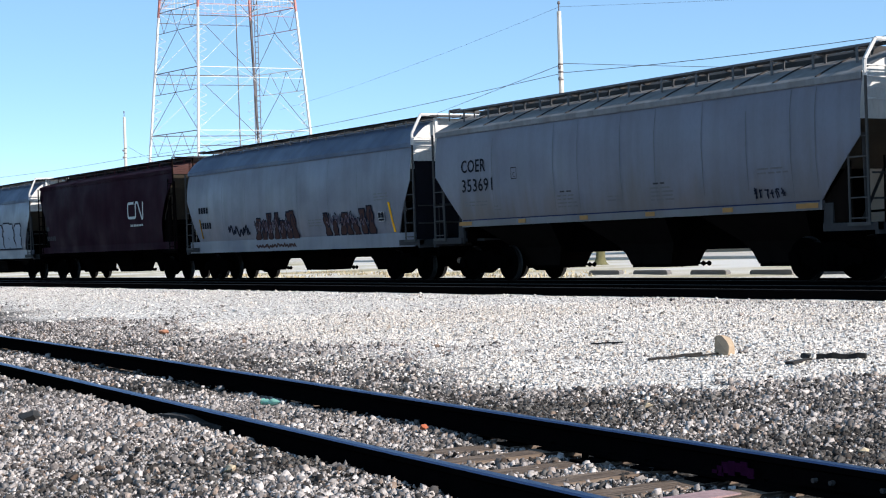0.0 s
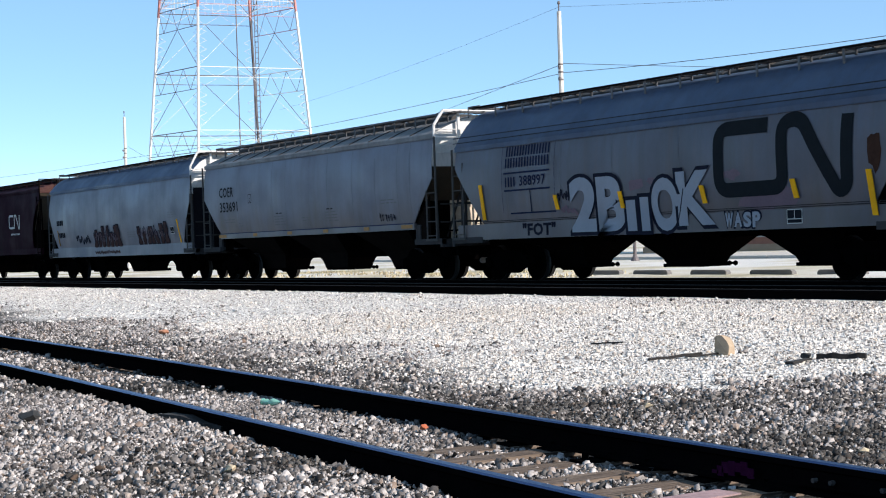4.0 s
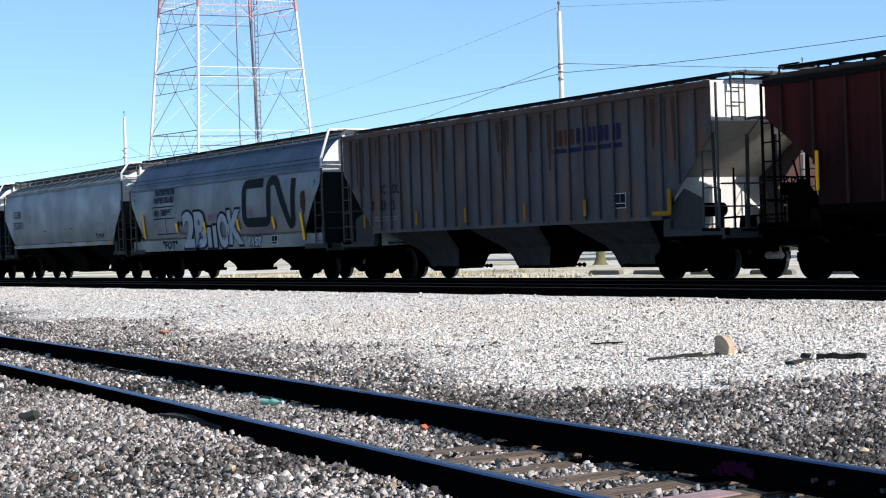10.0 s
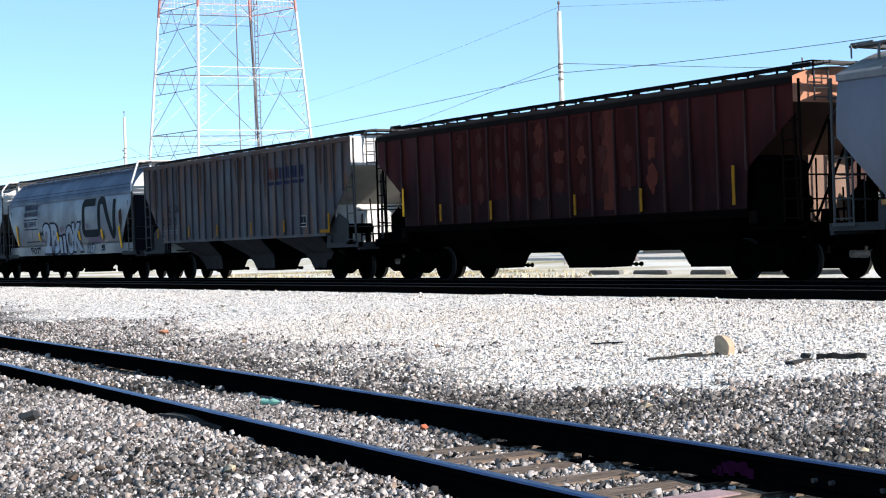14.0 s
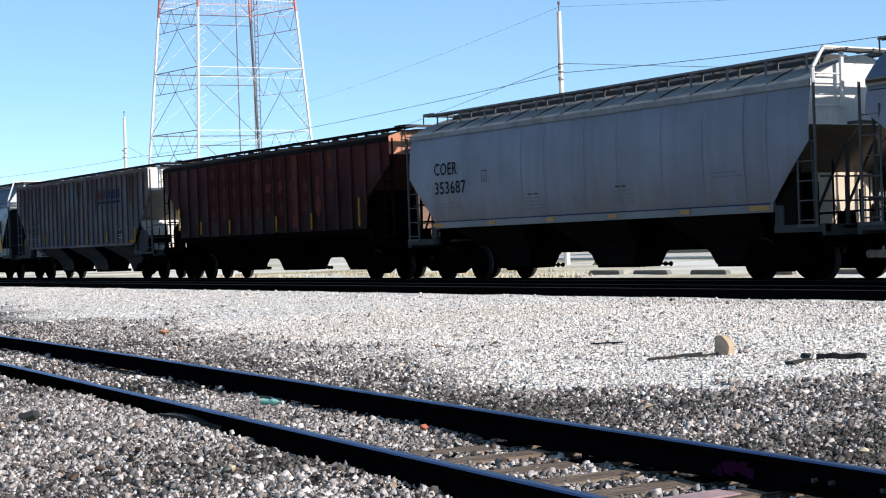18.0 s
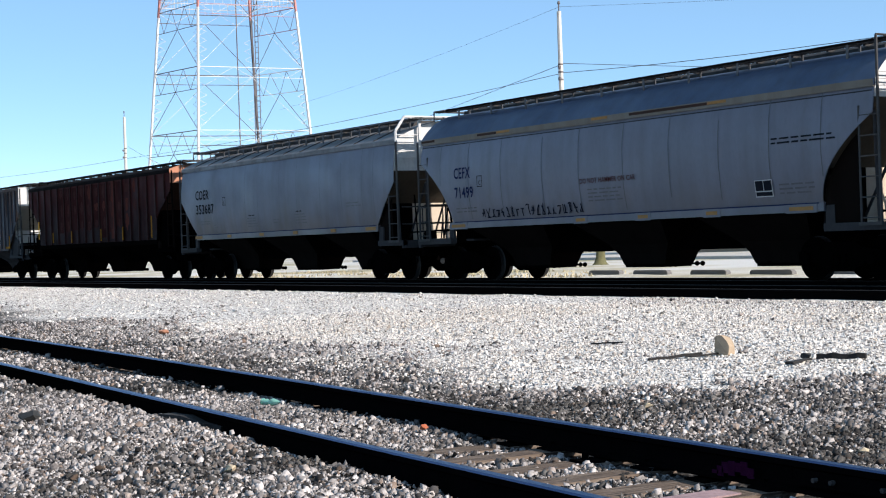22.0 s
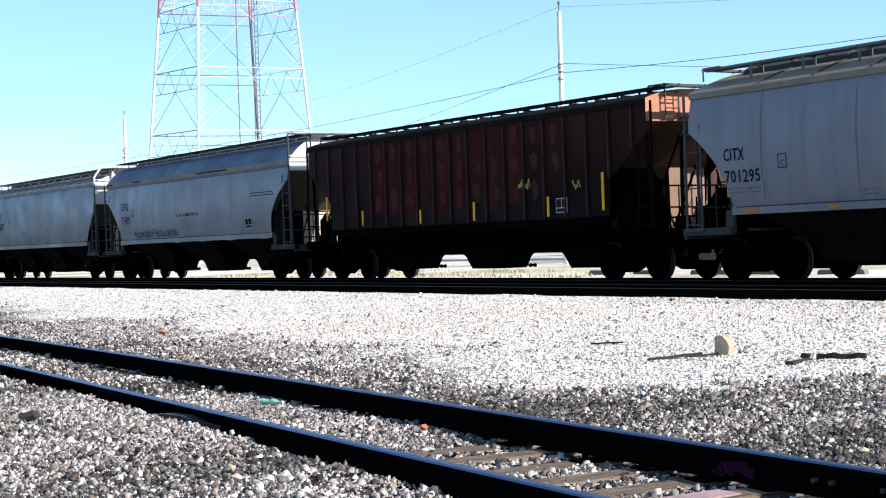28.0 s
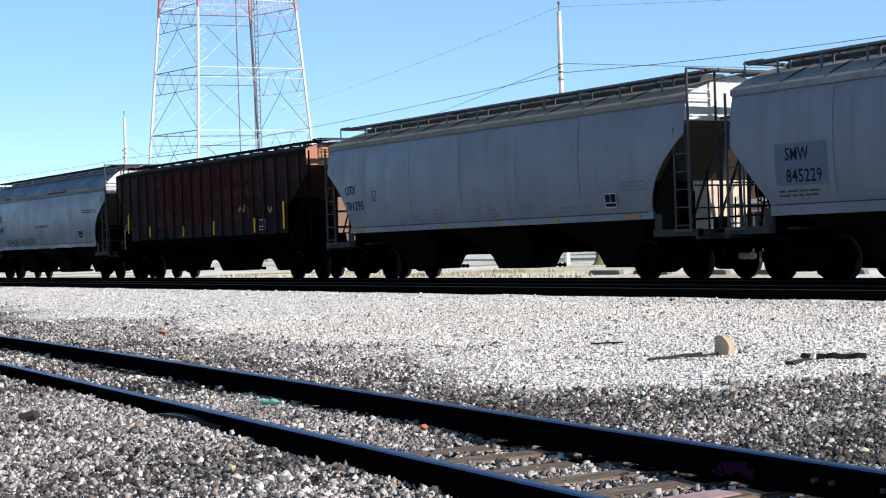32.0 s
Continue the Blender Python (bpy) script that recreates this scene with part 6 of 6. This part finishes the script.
def make_lot():
    stop = bmesh.new()
    prism(stop, [(-0.86, 0), (-0.86, 0.08), (-0.78, 0.14), (0.78, 0.14), (0.86, 0.08), (0.86, 0)], -0.09, 0.09)
    bmesh.ops.bevel(stop, geom=stop.edges[:], offset=0.015, segments=1)
    first = solid("wheel_stop", stop, plain("stop_concrete", (0.17, 0.16, 0.15), 0.9, 0, 0.3, 4), "grey concrete parking wheel stop on the lot", "wheel stop", pose(-42.0, 32.98, 0.15, 0, 0, -1.5), "wheel stops of the lot")
    for x, y in ((-39.5, 32.9), (-36.6, 32.78), (-33.8, 32.68), (-31.0, 32.6), (-28.2, 32.5), (-25.4, 32.4)):
        copy_thing(first, pose(x, y, 0.15, 0, 0, random.uniform(-3, 1)))
    kerb = bmesh.new()
    for i in range(30):
        box(kerb, -110 + i * 3.0, -107.03 + i * 3.0, -0.09, 0.09, 0, 0.17, 0.01)
    solid("kerb", kerb, M_CONCRETE, "pale concrete kerb along the far side of the lot", "kerb", pose(0, 46.0, 0.13, 0, 0, -7.6), kind="structure")
    road = bmesh.new()
    box(road, -160, 60, 0, 9, 0, 0.03)
    solid("road", road, plain("road_concrete", (0.5, 0.46, 0.41), 0.9, 0, 0.3, 0.6), "pale worn concrete street beyond the lot", "road", pose(0, 52.0, 0.135, 0, 0, -7.6), kind="structure")
    for x, y in ((-64.0, 52.2), (-38.0, 47.5)):
        p = thing("lamp_post", "dark metal lamp post on a concrete foot", "lamp post", pose(x, y, 0.13), "lamp posts of the lot")
        part("foot", build((lathe, [(0.24, 0), (0.2, 0.12), (0.1, 0.3), (0.09, 0.52)], (0, 0, 0), "Z", 12)), M_TOWER_DARK, p)
        part("shaft", build((rod, (0, 0, 0.5), (0, 0, 5.0), 0.09, 8, 0.06)), M_TOWER_DARK, p)
        part("lamp_head", build((box, -0.15, 0.7, -0.14, 0.14, 4.95, 5.1, 0.02)), M_TOWER_DARK, p)
    stump = bmesh.new()
    lathe(stump, [(0.42, 0.0), (0.3, 0.12), (0.22, 0.35), (0.2, 0.9), (0.18, 1.7), (0.12, 1.78)], (0, 0, 0), "Z", 11)
    rng = random.Random(5)
    for v in stump.verts:
        k = rng.uniform(0.85, 1.15)
        v.co = Vector((v.co.x * k + 0.05 * v.co.z, v.co.y * k, v.co.z))
    solid("tree_stump", stump, plain("mossy_bark", (0.13, 0.12, 0.05), 0.9, 0, 0.5, 7), "mossy cut tree stump beside the utility pole", "tree stump", pose(-58.2, 45.4, 0.13), smooth=50)


make_lot()


def make_grass():
    rng = np.random.default_rng(8)
    n = 5000
    x, y = rng.uniform(-70, -40, n), rng.uniform(29.5, 38, n)
    keep = (np.sin(x * 0.7) + np.sin(y * 1.3 + x * 0.3) + rng.normal(0, 0.6, n) > 0.3) & (y + x * 0.25 < 24)
    x, y = x[keep], y[keep]
    verts, faces = [], []
    for a, b in zip(x, y):
        z = ground_z(a, b)
        t, hgt = rng.uniform(0, 6.28), rng.uniform(0.04, 0.16)
        dx, dy = math.cos(t) * 0.03, math.sin(t) * 0.03
        lx, ly = rng.normal(0, 0.04, 2)
        k = len(verts)
        verts += [(a - dx, b - dy, z), (a + dx, b + dy, z), (a + lx, b + ly, z + hgt)]
        faces.append((k, k + 1, k + 2))
    me = bpy.data.meshes.new("dry_grass")
    me.from_pydata(verts, [], faces)
    me.materials.append(plain("dry_grass", (0.46, 0.39, 0.25), 0.9, 0, 0.4, 2))
    tagged(new("dry_grass", me), "thin dry grass at the edge of the lot", "grass", kind="stuff")


make_grass()


# ---- loose things on the ballast ----
def lump(name, label, category, at, size, material, seed, points=16, turn=0.0):
    rng = random.Random(seed)
    bm = bmesh.new()
    for _ in range(points):
        v = Vector((rng.gauss(0, 1), rng.gauss(0, 1), rng.gauss(0, 1))).normalized() * rng.uniform(0.85, 1.1)
        bm.verts.new((v.x * size[0] / 2, v.y * size[1] / 2, v.z * size[2] / 2))
    res = bmesh.ops.convex_hull(bm, input=bm.verts)
    bmesh.ops.delete(bm, geom=[e for e in res["geom_interior"] if isinstance(e, bmesh.types.BMVert)], context="VERTS")
    low = min(v.co.z for v in bm.verts)
    for v in bm.verts:
        v.co.z -= low
    return solid(name, bm, material, label, category, pose(*at, 0, 0, turn))


def gz(x, y, up=0.0):
    return (x, y, ground_z(x, y) + up)


M_TAN = plain("tan_stone", (0.5, 0.4, 0.27), 0.9, 0, 0.25, 12)
M_DARKWOOD = plain("dark_wood", (0.014, 0.012, 0.011), 0.9, 0, 0.5, 14)
M_COAL = plain("dark_stone", (0.02, 0.02, 0.02), 0.8, 0, 0.4, 14)
bm = bmesh.new()
prism(bm, [(-0.09, 0.0), (0.08, 0.0), (0.09, 0.09), (0.06, 0.16), (-0.01, 0.21), (-0.08, 0.22), (-0.1, 0.1)], -0.05, 0.05)
for v in bm.verts:
    v.co += Vector((random.uniform(-0.012, 0.012), random.uniform(-0.012, 0.012), 0 if v.co.z < 0.01 else random.uniform(-0.012, 0.012)))
bmesh.ops.bevel(bm, geom=bm.edges[:], offset=0.012, segments=1)
solid("broken_block", bm, plain("pale_block", (0.38, 0.29, 0.2), 0.9, 0, 0.25, 12), "broken tan stone block standing on the gravel", "stone block", pose(*gz(-13.07, 11.89, 0.005), 0, 0, 14))


def plank(name, label, a, b, thick, wide, seed, at_z=0.02):
    rng = random.Random(seed)
    a, b = Vector(gz(*a, at_z)), Vector(gz(*b, at_z))
    n = 6
    bm = bmesh.new()
    d = (b - a)
    s = Vector((-d.y, d.x, 0)).normalized()
    rings = []
    for i in range(n + 1):
        p = d * i / n + Vector((0, 0, rng.uniform(-0.006, 0.006)))
        w, t = wide * rng.uniform(0.75, 1.1) / 2, thick * rng.uniform(0.8, 1.1)
        rings.append([bm.verts.new(p + q) for q in (-s * w, s * w, s * w * 0.8 + Vector((0, 0, t)), -s * w * 0.85 + Vector((0, 0, t)))])
    for p, q in zip(rings[:-1], rings[1:]):
        for i in range(4):
            bm.faces.new((p[i], p[(i + 1) % 4], q[(i + 1) % 4], q[i]))
    bm.faces.new(rings[0])
    bm.faces.new(rings[-1][::-1])
    return solid(name, bm, M_DARKWOOD, label, "wood scrap", Matrix.Translation(a))


plank("broken_stick", "dark broken stick lying on pale gravel", (-13.43, 11.09), (-13.27, 11.72), 0.03, 0.045, 3)
plank("broken_plank", "black tarred plank end lying on pale gravel", (-11.75, 11.94), (-11.3, 12.18), 0.055, 0.07, 4)
plank("wood_splinter", "flat dark wood splinter on pale gravel", (-11.6, 11.4), (-11.74, 11.8), 0.02, 0.1, 5)
plank("wood_splinter", "thin dark wood splinter on the gravel", (-15.79, 12.14), (-15.4, 12.32), 0.018, 0.05, 6)
plank("wood_splinter", "short dark wood splinter on the gravel", (-13.2, 11.5), (-13.12, 11.85), 0.02, 0.03, 7)
plank("tarred_board", "black tarred board half buried beside the rail", (-11.6, 4.74), (-10.64, 4.83), 0.05, 0.16, 8, 0.02)
plank("tarred_board", "short black board sticking out of the ballast", (-9.84, 4.88), (-9.3, 4.8), 0.07, 0.17, 9, 0.03)
lump("dark_rock", "black lump of slag on grey ballast", "rock", gz(-12.43, 3.91), (0.22, 0.17, 0.11), M_COAL, 1)
lump("dark_rock", "black lump of slag beside the plank", "rock", gz(-11.83, 11.87), (0.14, 0.12, 0.1), M_COAL, 2)
lump("orange_scrap", "faded orange scrap of litter on the gravel", "litter", gz(-25.7, 10.49, 0.01), (0.3, 0.2, 0.09), plain("orange_scrap", (0.5, 0.22, 0.12), 0.8), 3)
lump("orange_scrap", "small orange-red scrap between the rails", "litter", gz(-9.75, 5.95, 0.03), (0.1, 0.07, 0.05), plain("red_scrap", (0.45, 0.12, 0.05), 0.8), 4)
for i, (x, y) in enumerate(((-13.5, 6.9), (-10.2, 8.4), (-8.6, 3.9), (-7.1, 7.6), (-16.5, 7.4), (-6.9, 6.75))):
    lump("tan_rock", "tan lump of stone among grey ballast", "rock", gz(x, y, 0.005), (0.1 + 0.02 * (i % 3), 0.08, 0.05), M_TAN, 20 + i)


def make_bottle():
    b = thing("plastic_bottle", "crushed pale green plastic bottle lying between the rails", "bottle", pose(*gz(-12.3, 5.98, 0.075), 0, 0, 20))
    m, nt, p = shader("bottle_green", 0.15)
    p.inputs["Base Color"].default_value = (0.3, 0.62, 0.5, 1)
    p.inputs["Transmission Weight"].default_value = 0.4
    bm = bmesh.new()
    lathe(bm, [(0.02, -0.11), (0.036, -0.1), (0.034, -0.05), (0.027, -0.02), (0.036, 0.02), (0.033, 0.06), (0.014, 0.1), (0.013, 0.12)], (0, 0, 0), "X", 12)
    for v in bm.verts:
        v.co.z *= 0.75 + 0.2 * math.sin(v.co.x * 60)
    part("bottle_body", bm, m, b, smooth=50)
    part("cap", build((lathe, [(0.016, 0.118), (0.016, 0.138)], (0, 0, 0), "X", 10)), M_WHITE_MARK, b)


make_bottle()


def finish_near_track():
    """Joint bar with bolts and sprayed marks on the front track."""
    y = near_y(-5.55) + 0.756
    bar_ob = part("joint_bar", build((box, -6.0, -5.1, y - 0.035, y - 0.012, 0.04, 0.12, 0.004)), M_RAIL, NEAR_TRACK)
    for x in (-5.84, -5.72, -5.38, -5.22):
        part("bolt", build((lathe, [(0.013, -0.03), (0.013, 0.0)], (x, y - 0.035, 0.08), "Y", 6)), M_LADDER, bar_ob)
    pink = plain("sprayed_pink", (0.36, 0.24, 0.245), 0.9, 0, 0.7, 9)
    ya = near_y(-6.5) + 0.756
    purple = plain("sprayed_purple", (0.04, 0.007, 0.03), 0.9, 0, 0.6, 20, 0.0)
    for x, z0, z1 in ((-6.63, 0.03, 0.05), (-6.59, 0.02, 0.075), (-6.55, 0.04, 0.1), (-6.5, 0.03, 0.11), (-6.45, 0.055, 0.105), (-6.4, 0.04, 0.115), (-6.35, 0.03, 0.085)):
        part("sprayed_mark", build((box, x - 0.0255, x + 0.0245, ya - 0.076, ya - 0.0705, z0, z1)), purple, NEAR_TRACK, "purple sprayed mark on the rail")
    part("sprayed_mark", build((box, -6.36, -6.18, 4.95, 5.7, -0.022, -0.002)), pink, NEAR_TRACK, "pink sprayed mark on a tie")


finish_near_track()


# ---- motion ----
def motions():
    """The train rolls by, and every wheelset turns with it."""
    end = 32.0
    times = [2.0 * i for i in range(17)]
    for ob, x in CARS:
        walk(ob, [(t, pose(x - speed_way(t), TRAIN_Y, TRAIN_Z)) for t in times])
    ticks = [end * i / 192 for i in range(193)]
    for w, x in WHEELS:
        walk(w, [(t, pose(x, 0, 0.457, 0, -math.degrees(speed_way(t) / 0.457), 0)) for t in ticks])


motions()
